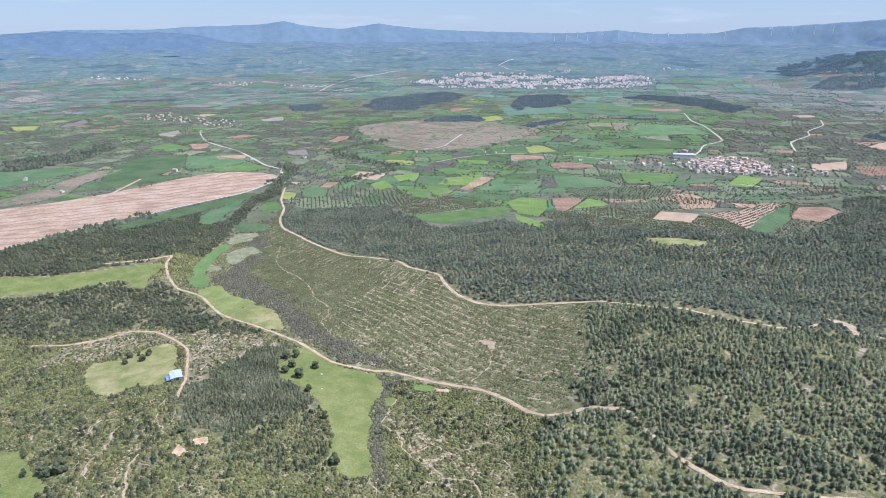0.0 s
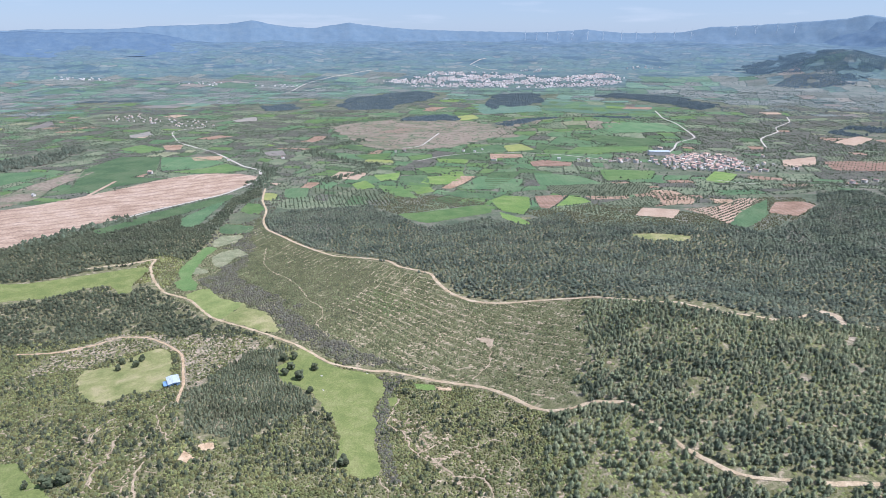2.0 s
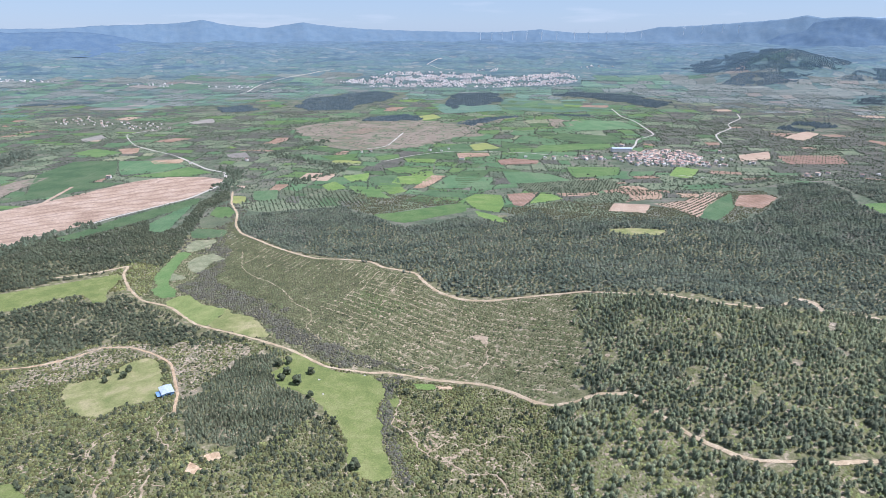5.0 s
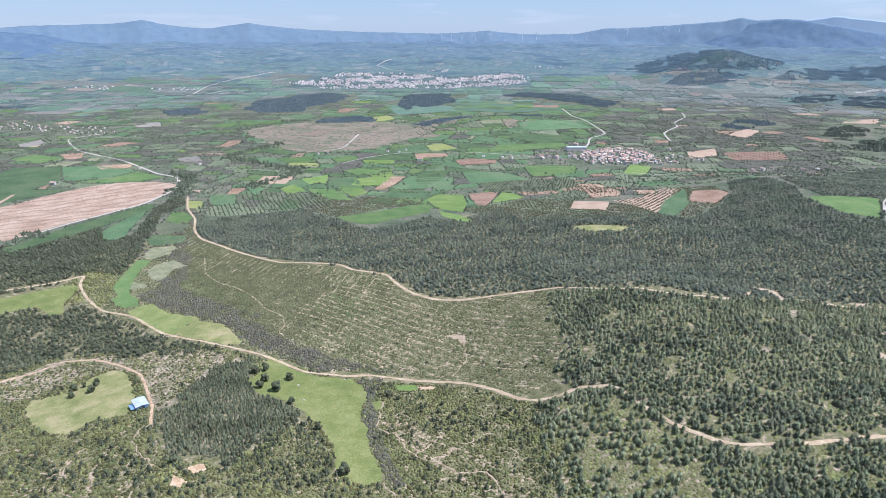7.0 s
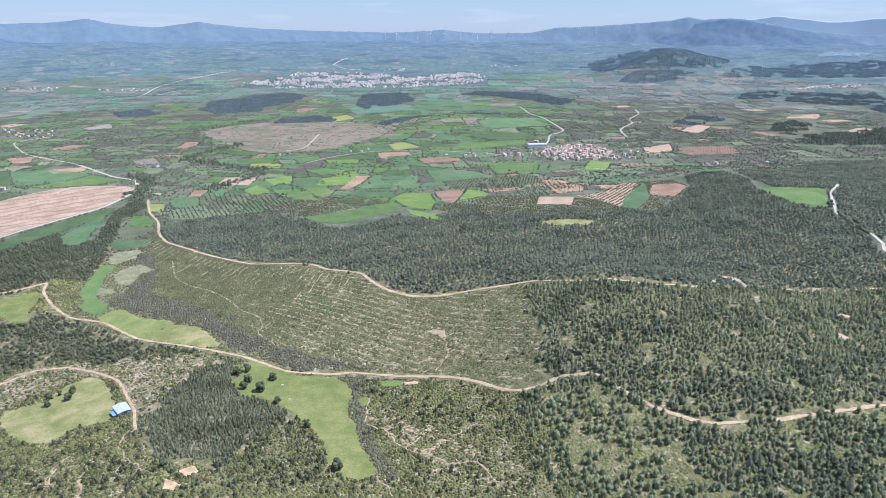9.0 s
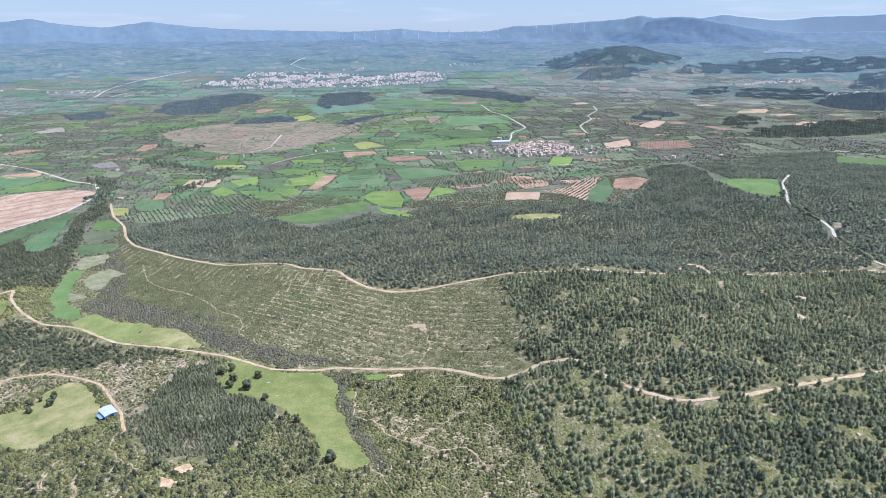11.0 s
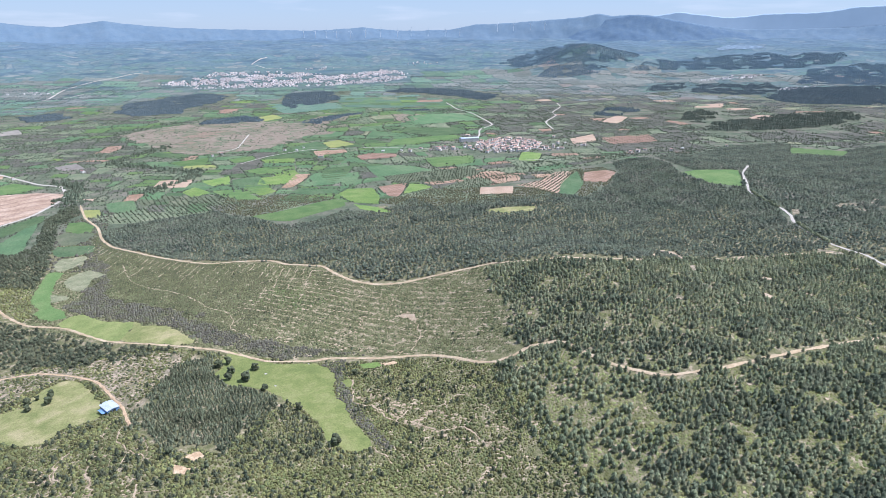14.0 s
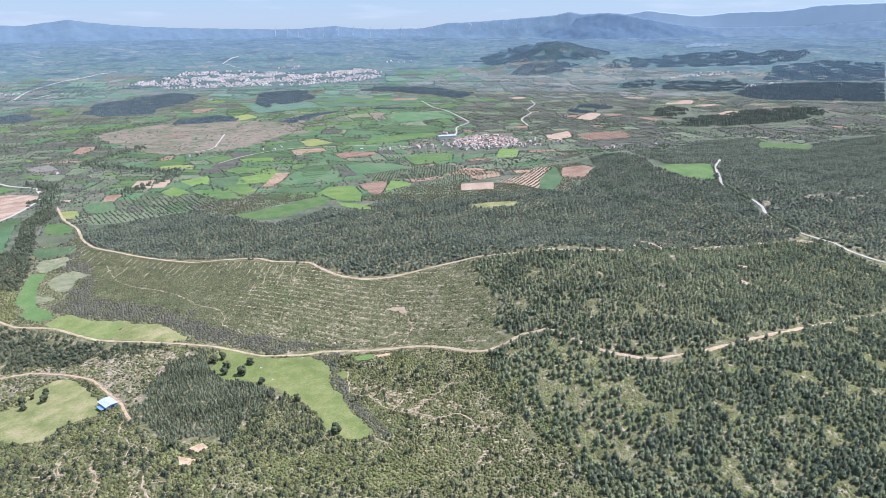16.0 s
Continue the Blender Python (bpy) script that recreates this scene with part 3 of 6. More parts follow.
patch("field", [(104, 945), (126, 976), (166, 962), (154, 887), (135, 830), (108, 862), (103, 909)], M["lime"], "vivid green field behind the pine wood", step=9)
patch("field", [(104, 852), (126, 807), (133, 762), (121, 762), (102, 812)], M["lime"], "vivid green strip at the wood's edge", step=9)
patch("field", [(-42, 856), (-2, 866), (43, 889), (89, 906), (91, 852), (40, 822), (-1, 800), (-29, 828)], M["bright"], "bright green crop behind the pine wood", step=9)
patch("field", [(-267, 1014), (-246, 1008), (-239, 956), (-259, 958)], M["yellow"], "small yellow rape field by the road", step=9)
patch("field", [(-240, 1046), (-201, 1050), (-193, 965), (-230, 980)], M["green"], "square green crop field", step=10)
patch("field", [(177, 967), (231, 972), (180, 865), (167, 880)], M["brown"], "reddish ploughed plot", step=10)
patch("field", [(232, 963), (250, 949), (253, 908), (191, 880)], M["lime"], "vivid green plot beside ploughland", step=10)
patch("field", [(311, 847), (354, 821), (318, 757), (277, 782)], M["tan"], "bare pale tan field", step=10)
patch("field", [(363, 828), (415, 835), (471, 879), (491, 853), (420, 785), (377, 727), (373, 778)], M["tan"], "reddish-tan soil of a young orchard", step=10, keep=False)
patch("field", [(429, 798), (494, 848), (447, 763), (396, 715), (376, 722)], M["green"], "green plot between orchards", step=10)
patch("field", [(457, 778), (495, 829), (525, 813), (526, 787), (480, 750)], M["brown"], "red-brown ploughed plot at the wood's edge", step=10)
patch("field", [(230, 677), (260, 679), (302, 668), (288, 649), (249, 653)], M["meadow_dry"], "small grassy clearing in the pine wood", "clearing", 7)
patch("field", [(595, 715), (625, 710), (682, 685), (613, 614), (589, 651)], M["bright"], "green field enclosed by pine wood", step=10)
patch("field", [(-267, 1861), (-168, 1965), (-68, 2039), (177, 2011), (245, 1700), (145, 1561), (77, 1468), (-29, 1432), (-128, 1478), (-183, 1612)], M["heath"], "broad brown heath on a low hill", step=30, rag=22)
for q, k, text in (([(45, 1034), (70, 1072), (95, 1128), (71, 1135), (27, 1039)], "brown", "narrow ploughed strip"),
                   ([(64, 1028), (112, 1027), (162, 1046), (181, 1104), (102, 1127), (75, 1071)], "green", "green crop with dark hedges"),
                   ([(-9, 1072), (7, 1133), (64, 1137), (67, 1105), (41, 1068)], "lime", "light green crop strip"),
                   ([(-36, 1014), (-27, 1086), (10, 1066), (1, 1016)], "bright", "bright green plot"),
                   ([(23, 1009), (105, 992), (107, 954), (54, 963)], "green", "green crop below the strips"),
                   ([(-175, 1126), (-163, 1185), (-108, 1170), (-122, 1112)], "tan", "tan stubble plot"),
                   ([(765, 1264), (858, 1299), (799, 1204), (726, 1193)], "tan", "bare orange-tan field beyond the village"),
                   ([(841, 1242), (979, 1237), (927, 1139), (802, 1148)], "brown", "reddish orchard soil beyond the village"),
                   ([(1116, 931), (1149, 826), (1076, 788), (1035, 867)], "bright", "green field between pine woods")):
    patch("field", q, M[k], text, step=14)
patch("field", [(-16, 1209), (18, 1226), (58, 1192), (44, 1155), (7, 1165)], M["bright"], "bright green crop strip in the plain", step=14)
patch("field", [(131, 1165), (192, 1171), (150, 1084), (106, 1018), (109, 1097)], M["deep"], "deep green crop with hedges", step=14)
patch("field", [(114, 1438), (188, 1504), (197, 1406), (120, 1354)], M["green"], "green crop beside hedges", step=14)
patch("field", [(198, 1479), (243, 1503), (263, 1422), (197, 1391)], M["yellow"], "yellow rape field among crops", step=14)
patch("field", [(287, 1520), (308, 1486), (349, 1414), (269, 1422)], M["deep"], "deep green crop beside the rape field", step=14)
patch("field", [(362, 1610), (425, 1543), (439, 1491), (320, 1511)], M["green"], "green crop below the scrub hill", step=14)
patch("field", [(521, 1763), (711, 1839), (739, 1697), (516, 1658)], M["green"], "broad green crop above the village", step=14)
patch("field", [(472, 1637), (602, 1582), (594, 1477), (490, 1459), (430, 1561)], M["deep"], "broad deep green crop above the village", step=14)
patch("field", [(371, 1454), (545, 1460), (534, 1394), (320, 1354)], M["bright"], "bright green crop near the village", step=14)
patch("field", [(224, 1268), (257, 1287), (309, 1255), (296, 1220), (222, 1220)], M["brown"], "red-brown ploughed plot among crops", step=14)
patch("field", [(153, 1369), (221, 1361), (217, 1319), (147, 1313)], M["brown"], "narrow reddish ploughed strip", step=14)
patch("field", [(-94, 1145), (-46, 1171), (-50, 1107), (-80, 1102)], M["lime"], "vivid green crop below the heath", step=14)
patch("field", [(-129, 1075), (-108, 1106), (-86, 1053), (-114, 1031)], M["lime"], "small vivid green plot", step=14)
patch("field", [(-84, 1066), (-39, 1053), (-13, 962), (-42, 975), (-71, 1018)], M["bright"], "bright green crop on a slope", step=14)
patch("field", [(-44, 1135), (6, 1150), (8, 1071), (-40, 1066)], M["green"], "green crop between hedges", step=14)
patch("field", [(-23, 1035), (6, 1057), (16, 1013), (-13, 992)], M["lime"], "vivid green plot beside an orchard", step=14)
patch("field", [(-195, 1474), (-173, 1519), (-104, 1448), (-121, 1400)], M["deep"], "deep green strip below the heath", step=14)
patch("field", [(-146, 1362), (-68, 1392), (-82, 1306), (-124, 1313)], M["bright"], "bright green plot below the heath", step=14)
patch("field", [(-32, 1347), (20, 1369), (21, 1313), (-24, 1300)], M["bright"], "bright green strip below the heath", step=14)
patch("field", [(112, 2134), (192, 2219), (205, 2096), (121, 2030)], M["yellow"], "pale yellow rape field", step=14)
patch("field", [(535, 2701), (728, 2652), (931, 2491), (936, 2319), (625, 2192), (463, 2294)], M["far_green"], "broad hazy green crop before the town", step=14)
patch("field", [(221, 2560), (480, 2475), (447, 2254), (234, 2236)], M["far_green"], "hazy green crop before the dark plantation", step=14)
patch("field", [(383, 2603), (488, 2902), (483, 2667), (415, 2540)], M["yellow"], "yellow-green field before the town", step=14)
patch("field", [(211, 1155), (290, 1125), (314, 1059), (203, 1048)], M["green"], "green crop beside the tan strip", step=14)
patch("field", [(347, 1181), (450, 1162), (415, 1092), (330, 1082)], M["bright"], "bright green plot near the village", step=14)
patch("field", [(562, 1148), (588, 1112), (524, 1023), (504, 1063)], M["lime"], "light green plot below the village", step=14)
patch("field", [(-664, 1226), (-655, 1360), (-570, 1361), (-521, 1209), (-557, 1116), (-606, 1061)], M["green"], "light green pasture on the open plain", step=14)
patch("field", [(-565, 1354), (-498, 1354), (-410, 1287), (-439, 1231), (-510, 1209)], M["green"], "green pasture with dark hedges", step=14)
patch("field", [(-437, 1226), (-403, 1274), (-344, 1209), (-389, 1181), (-498, 1192)], M["bright"], "green field beside the ploughed rise", step=14)
patch("field", [(-625, 1521), (-582, 1534), (-559, 1447), (-593, 1454)], M["brown"], "red-brown ploughed plot beside the white road", step=14)
patch("field", [(-502, 1354), (-434, 1369), (-432, 1319), (-480, 1313)], M["brown"], "brown ploughed field beside the white road", step=14)
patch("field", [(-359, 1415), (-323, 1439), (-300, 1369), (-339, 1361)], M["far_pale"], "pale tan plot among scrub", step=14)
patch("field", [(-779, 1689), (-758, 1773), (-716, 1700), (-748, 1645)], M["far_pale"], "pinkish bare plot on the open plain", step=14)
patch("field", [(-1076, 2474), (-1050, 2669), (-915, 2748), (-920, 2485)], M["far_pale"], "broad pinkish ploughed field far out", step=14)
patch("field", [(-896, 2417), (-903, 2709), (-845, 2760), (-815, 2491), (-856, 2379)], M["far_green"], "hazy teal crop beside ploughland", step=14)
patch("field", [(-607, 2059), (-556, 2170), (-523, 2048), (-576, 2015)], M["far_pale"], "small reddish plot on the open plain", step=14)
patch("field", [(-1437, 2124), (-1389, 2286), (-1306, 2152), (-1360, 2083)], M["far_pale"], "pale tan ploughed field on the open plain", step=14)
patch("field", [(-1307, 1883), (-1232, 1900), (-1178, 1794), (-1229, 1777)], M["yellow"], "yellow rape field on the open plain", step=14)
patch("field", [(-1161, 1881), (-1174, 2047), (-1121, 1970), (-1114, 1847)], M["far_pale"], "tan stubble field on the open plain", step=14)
patch("field", [(-702, 1464), (-677, 1527), (-599, 1470), (-626, 1404)], M["bright"], "pale green plot near the white road", step=14)
for q, text in (([(1952, 2920), (2032, 2954), (2111, 2857), (2068, 2818)], "bare tan field below the wooded hill"), ([(1692, 1938), (1875, 2054), (2012, 1999), (1859, 1865)], "pinkish orchard soil between plantations"),
                ([(1552, 1664), (1652, 1734), (1730, 1703), (1628, 1613)], "tan field between plantations"), ([(1436, 1345), (1556, 1407), (1592, 1370), (1505, 1306)], "pale tan plot beside a plantation"), ([(1025, 1488), (1185, 1627), (1187, 1562), (1044, 1433)], "reddish plot on grey scrubland")):
    patch("field", q, M["far_pale" if q[0][1] > 1900 else "tan"], text, step=16)
patch("scrubland", [(185, 1679), (336, 2114), (463, 2172), (510, 1843), (587, 1768), (455, 1686), (311, 1657), (214, 1602)], M["heath"], "reddish-brown scrub on a low hill", "scrubland", 30, 20, keep=False)
for q in ([(-148, 280), (-148, 289), (-140, 283), (-143, 279)], [(-143, 296), (-135, 299), (-133, 293), (-139, 290)], [(-84, 368), (-80, 366), (-81, 362), (-85, 364)],
          [(300, 440), (313, 441), (319, 431), (313, 416), (309, 404), (303, 405), (305, 420), (303, 432)], [(271, 358), (288, 380), (298, 383), (284, 366)], [(369, 404), (386, 402), (379, 394), (368, 398)], [(588, 512), (595, 506), (576, 492), (568, 494)], [(466, 382), (482, 386), (486, 376), (482, 364), (478, 370)], [(-6, 380), (4, 377), (6, 373), (-4, 375)],
          [(28, 441), (35, 442), (42, 434), (40, 424), (36, 426), (34, 433)], [(470, 392), (482, 385), (490, 370), (478, 372)], [(336, 402), (350, 404), (352, 396), (338, 395)],
          [(255, 335), (263, 337), (265, 328), (257, 326)], [(300, 312), (309, 316), (313, 308), (303, 304)], [(212, 318), (218, 321), (221, 315), (214, 312)], [(338, 345), (349, 348), (351, 339), (340, 337)]):
    patch("bare_patch", q, M["stony" if 200 < q[0][0] < 280 or q[0][0] > 400 else "soil" if q[0][0] > 0 else "clay"], "bare pale stony soil among shrubs", "bare soil", 3, 0.7)

rng = np.random.default_rng(3)
for k in range(16):                                # outcrops showing between the pines
    a, b, r = rng.uniform(655, 810), 478 + rng.uniform(-10, 26), rng.uniform(2.5, 6.5)
    patch("rock_outcrop", [(a + r * 1.7 * math.cos(q) * rng.uniform(0.6, 1.2), b + r * math.sin(q) * rng.uniform(0.6, 1.2)) for q in (0, 1, 2, 3.1, 4.2, 5.2)], M["stony"], "pale rock outcrop between pines", "rock", 4, 1.0)
patch("grass_patch", [(-22, 386), (-8, 383), (-6, 376), (-18, 376)], M["lime"], "fresh green grass beside the dirt road", "grass", 4, 0.8)
patch("grass_patch", [(-40, 366), (-33, 368), (-34, 356), (-39, 356)], M["meadow"], "strip of green grass behind the hedge", "grass", 4, 0.8)

STONY = [(-300, 440), (-262, 472), (-215, 464), (-170, 462), (-140, 442), (-158, 395), (-172, 362), (-188, 400), (-200, 427), (-225, 442), (-262, 412), (-300, 400)]
patch("stony_ground", STONY, M["stony"], "pale stony ground with few low shrubs", "stony ground", 6, 3.0, keep=False)

# ---- roads and tracks ----
LOWER = [(-307, 657), (-303, 632), (-286, 596), (-263, 563), (-232, 542), (-198, 497), (-162, 471), (-112, 437), (-83, 411), (-54, 403), (-35, 401), (0, 385), (26, 372), (42, 355), (54, 338), (65, 330), (78, 327), (91, 327), (106, 320), (112, 313), (116, 297), (122, 281), (129, 268), (141, 252), (154, 245), (185, 237), (229, 234), (296, 234), (374, 231), (470, 224), (640, 180)]
UPPER = [(-276, 1055), (-260, 962), (-238, 890), (-227, 824), (-213, 785), (-185, 753), (-172, 737), (-141, 703), (-111, 671), (-82, 657), (-49, 634), (-36, 610), (-5, 581), (1, 559), (11, 532), (29, 509), (52, 495), (74, 488), (99, 478), (130, 463), (150, 442), (163, 428), (181, 420), (190, 408), (205, 396), (239, 390), (270, 408), (291, 425), (314, 428), (325, 410), (360, 395), (430, 390), (480, 378)]
GRAVEL = [(732, 710), (668, 663), (633, 624), (606, 596), (590, 562), (579, 519), (563, 493), (545, 475), (522, 435), (505, 397), (504, 374), (505, 359), (495, 336), (494, 313), (505, 285), (560, 230), (640, 180)]
road("road", LOWER[:17], 2.4, M["road"], "pale dirt road winding through scrub", clear=0.8)
road("road", LOWER[16:], 2.6, M["road"], "pale dirt road half hidden between pines", clear=-0.3, rag=0.8)
road("road", UPPER[:20], 3.2, M["road"], "pale dirt road along the foot of the pine wood", clear=0.8)
road("road", UPPER[19:23], 2.6, M["road"], "dirt road half hidden by pines", clear=0.0, rag=0.8)
road("road", UPPER[22:26], 2.8, M["road"], "dirt road crossing a gap in the pine wood", clear=1.6, rag=0.8)
road("road", UPPER[25:], 2.6, M["road"], "dirt road almost hidden in the pine wood", clear=-0.6, rag=0.8)
for i, j, c, text in ((0, 4, 0.4, "pale gravel road beside a green field"), (3, 6, -1.2, "pale gravel road hidden between pines"), (5, 8, 0.9, "pale gravel road in a clearing"), (7, 10, -1.4, "pale gravel road half hidden by pines"), (9, 14, 0.6, "pale gravel road through pine wood"), (13, 17, -1.2, "gravel road under pines")):
    road("road", GRAVEL[i:j], 3.6, M["gravel"], text, clear=c)
road("road", [(-428, 829), (-402, 894), (-360, 966), (-332, 1013), (-304, 1120), (-321, 1205), (-364, 1249), (-430, 1354), (-477, 1424), (-552, 1508), (-609, 1579), (-690, 1770), (-640, 1880)], 5.0, M["gravel"], "white unpaved road across the plain")
road("track", [(-262, 466), (-241, 463), (-218, 446), (-199, 426), (-192, 411), (-184, 389), (-178, 373), (-175, 358), (-172, 344)], 1.8, M["clay"], "sandy track leading past the shed", clear=1.0, rag=0.35)
road("track", [(-330, 440), (-300, 442), (-280, 452), (-262, 466)], 2.2, M["clay"], "eroded reddish track across stony scrub", rag=1.6)
road("track", [(-616, 823), (-588, 852), (-557, 898), (-550, 965), (-555, 1039), (-557, 1116)], 6.0, M["tan"], "pale worn track across the ploughed field", rag=1.5)
road("track", [(-307, 657), (-330, 640), (-365, 625)], 3.0, M["road"], "track branching into the pine wood")
for q, w in (([(-166, 279), (-165, 266), (-161, 255), (-158, 247), (-150, 225)], 2.0), ([(-198, 709), (-187, 648), (-169, 614), (-151, 593), (-131, 558), (-119, 527), (-104, 508), (-101, 489), (-104, 476), (-91, 454)], 1.1),
             ([(-32, 364), (-37, 345), (-39, 335), (-28, 325), (-25, 313), (-17, 301), (-7, 295), (2, 285), (15, 282), (19, 277), (21, 267), (30, 245)], 1.7),
             ([(-190, 300), (-186, 285), (-188, 270), (-183, 258)], 1.8), ([(-200, 330), (-207, 315), (-204, 300)], 1.6), ([(-43, 284), (-36, 272), (-34, 255)], 1.0),
             ([(-20, 305), (-10, 312), (0, 322)], 1.0), ([(20, 385), (34, 400), (38, 424)], 1.2), ([(-176, 345), (-178, 330), (-170, 312), (-160, 300)], 1.2)):
    road("footpath", q, w * 0.55, M["soil"], "narrow trodden path of pale soil", rag=0.6, clear=0.2, wander=1.3)
for q, w in (([(891, 2322), (813, 2052), (768, 1815), (738, 1657), (710, 1575), (638, 1508), (596, 1427), (550, 1352)], 9), ([(-14, 1284), (51, 1347), (150, 1390), (300, 1350), (430, 1250)], 6), ([(-47, 1454), (0, 1491), (53, 1723)], 8),
             ([(-626, 3067), (-585, 3395), (-468, 3673), (-320, 3854), (-253, 3880)], 17), ([(-612, 3065), (-504, 3257), (-423, 3307)], 14), ([(1254, 2075), (1192, 1955), (1052, 1790), (991, 1677), (873, 1548), (814, 1418)], 8), ([(700, 900), (640, 960), (560, 1000), (520, 1060)], 6),
             ([(500, 3890), (420, 3900), (340, 4000), (390, 4090), (460, 4160)], 14)):
    road("road", q, w * 0.5, M["gravel"], "pale country road across the plain", extra=0.4)

# strips of bare soil between the rows of the old planting terraces
rng = np.random.default_rng(5)
TOP_EDGE = np.array([(-232, 815), (-213, 781), (-172, 733), (-141, 699), (-111, 667), (-82, 652), (-49, 628), (-36, 605), (-7, 578)], float)
lens = np.concatenate([[0], np.cumsum(np.hypot(*np.diff(TOP_EDGE, axis=0).T))])
for s in np.arange(4, lens[-1], 8.4):
    p = np.array([np.interp(s, lens, TOP_EDGE[:, 0]), np.interp(s, lens, TOP_EDGE[:, 1])])
    d, a = np.array([-0.36, -0.93]), rng.uniform(3, 10)
    for _ in range(rng.integers(1, 4)):
        b = a + rng.uniform(9, 26)
        if b < 88:
            road("terrace_strip", [tuple(p + d * q + rng.normal(0, 0.5, 2)) for q in np.linspace(a, b, 4)], rng.uniform(0.35, 0.8), M["soil"], "strip of bare soil between shrub rows", extra=0.03, rag=0.8, clear=0.45)
        a = b + rng.uniform(3, 12)


SPECKS = []         # bare spots between shrubs: x, y, radius


def specks_along(line, spread, every, lo, hi, share=1.0):
    for p in curve(line, False, every):
        if rng.random() < share:
            SPECKS.append((p[0] + rng.normal(0, spread), p[1] + rng.normal(0, spread), rng.uniform(lo, hi)))


def specks_over(poly, gap, lo, hi, size, seed, cut):
    x, y = scatter(poly, gap, 0.5)
    ok = thin(x, y, size, seed, cut)
    SPECKS.extend((a, b, rng.uniform(lo, hi)) for a, b in zip(x[ok], y[ok]))


# a web of faint trodden trails through the maquis
rng = np.random.default_rng(11)
for x0, x1, y0, y1, m in ((-222, -165, 246, 330, 16), (-34, 40, 262, 350, 16), (-110, 60, 215, 262, 9), (-20, 40, 395, 440, 5), (-290, -240, 300, 350, 7)):
    for _ in range(m):
        p, a = np.array([rng.uniform(x0, x1), rng.uniform(y0, y1)]), rng.uniform(0, 6.28)
        line = [tuple(p)]
        for _ in range(rng.integers(3, 7)):
            a += rng.normal(0, 0.5)
            p = p + rng.uniform(3, 6) * np.array([math.cos(a), math.sin(a)])
            line.append(tuple(p))
        road("trail", line, rng.uniform(0.3, 0.75), M["soil"], "faint bare trail between shrubs", extra=0.03, rag=0.45, clear=0.1, wander=1.5)

# ---- woods, shrubs ----
rng = np.random.default_rng(7)
ICO = bmesh.new()
bmesh.ops.create_icosphere(ICO, subdivisions=1, radius=1.0)
ICO_V = np.array([v.co[:] for v in ICO.verts])
ICO_F = np.array([[v.index for v in f.verts] for f in ICO.faces])
ICO.free()
OCT_V = np.array([(1, 0, 0), (0, 1, 0), (-1, 0, 0), (0, -1, 0), (0, 0, 1), (0, 0, -1)], float)
OCT_F = np.array([(0, 1, 4), (1, 2, 4), (2, 3, 4), (3, 0, 4), (1, 0, 5), (2, 1, 5), (3, 2, 5), (0, 3, 5)])
HALF_V, HALF_F = OCT_V[:5] * (1, 1, 1.4) - (0, 0, 0.4), OCT_F[:4]                       # open below: for plants that stand on the ground


def clump(base_v, base_f, blobs, jitter):
    """Uneven blobs (x, y, z, radius, flatness) joined into arrays."""
    V, F = [], []
    for x, y, z, r, fl in blobs:
        v = base_v * (1 + rng.uniform(-jitter, jitter, (len(base_v), 1)))
        a = rng.uniform(0, 6.28)
        c, s = math.cos(a), math.sin(a)
        v = v @ np.array([(c, s, 0), (-s, c, 0), (0, 0, 1)])
        F.append(base_f + sum(len(q) for q in V))
        V.append(v * (r, r, r * fl) + (x, y, z))
    return np.concatenate(V), np.concatenate(F)


def stem(height, r0, r1, sides=5, lean=0.0):
    V, F = [], []
    for i, (z, r) in enumerate(((-0.4, r0 * 1.25), (height * 0.5, (r0 + r1) / 2), (height, r1))):
        for k in range(sides):
            a = 6.283 * k / sides
            V.append((r * math.cos(a) + lean * z, r * math.sin(a), z))
        if i:
            for k in range(sides):
                o, n = (i - 1) * sides, (k + 1) % sides
                F += [(o + k, o + n, o + sides + n), (o + k, o + sides + n, o + sides + k)]
    return np.array(V), np.array(F)


def conifer(tall, wide, tiers=3, boughs=5, blunt=0.0):
    """A pine crown of ragged tiers, each a ring of drooping boughs."""
    V, F = [], []
    for t in range(tiers):
        k = t / tiers
        z, r = tall * (0.14 + 0.62 * k), wide * (1 - (0.62 - 0.3 * blunt) * k) * rng.uniform(0.9, 1.1)
        o, a0, off = len(V), rng.uniform(0, 6.28), rng.uniform(-0.12, 0.12, 2) * wide
        V.append((off[0], off[1], z + tall * (0.40 - 0.10 * blunt) * rng.uniform(0.85, 1.1)))
        n = boughs * 2
        for q in range(n):
            a = a0 + 6.283 * (q + rng.uniform(-0.2, 0.2)) / n
            d = r * (rng.uniform(0.82, 1.2) if q % 2 else rng.uniform(0.45, 0.66))
            V.append((off[0] + d * math.cos(a), off[1] + d * math.sin(a), z + tall * (rng.uniform(-0.03, 0.06) if q % 2 else rng.uniform(0.06, 0.13))))
        F += [(o, o + 1 + q, o + 1 + (q + 1) % n) for q in range(n)]
    return np.array(V), np.array(F)


def scatter(poly, gap, jit=0.42, grow=0.0):
    xs, ys = [p[0] for p in poly], [p[1] for p in poly]
    x, y = np.meshgrid(np.arange(min(xs) - grow, max(xs) + grow, gap), np.arange(min(ys) - grow, max(ys) + grow, gap * 0.9))
    x = x + (np.arange(x.shape[0]) % 2)[:, None] * gap * 0.5
    x, y = x.ravel(), y.ravel()
    x, y = x + rng.uniform(-jit, jit, x.shape) * gap, y + rng.uniform(-jit, jit, y.shape) * gap
    if grow:
        return x, y
    ok = inside(poly, x, y)
    return x[ok], y[ok]


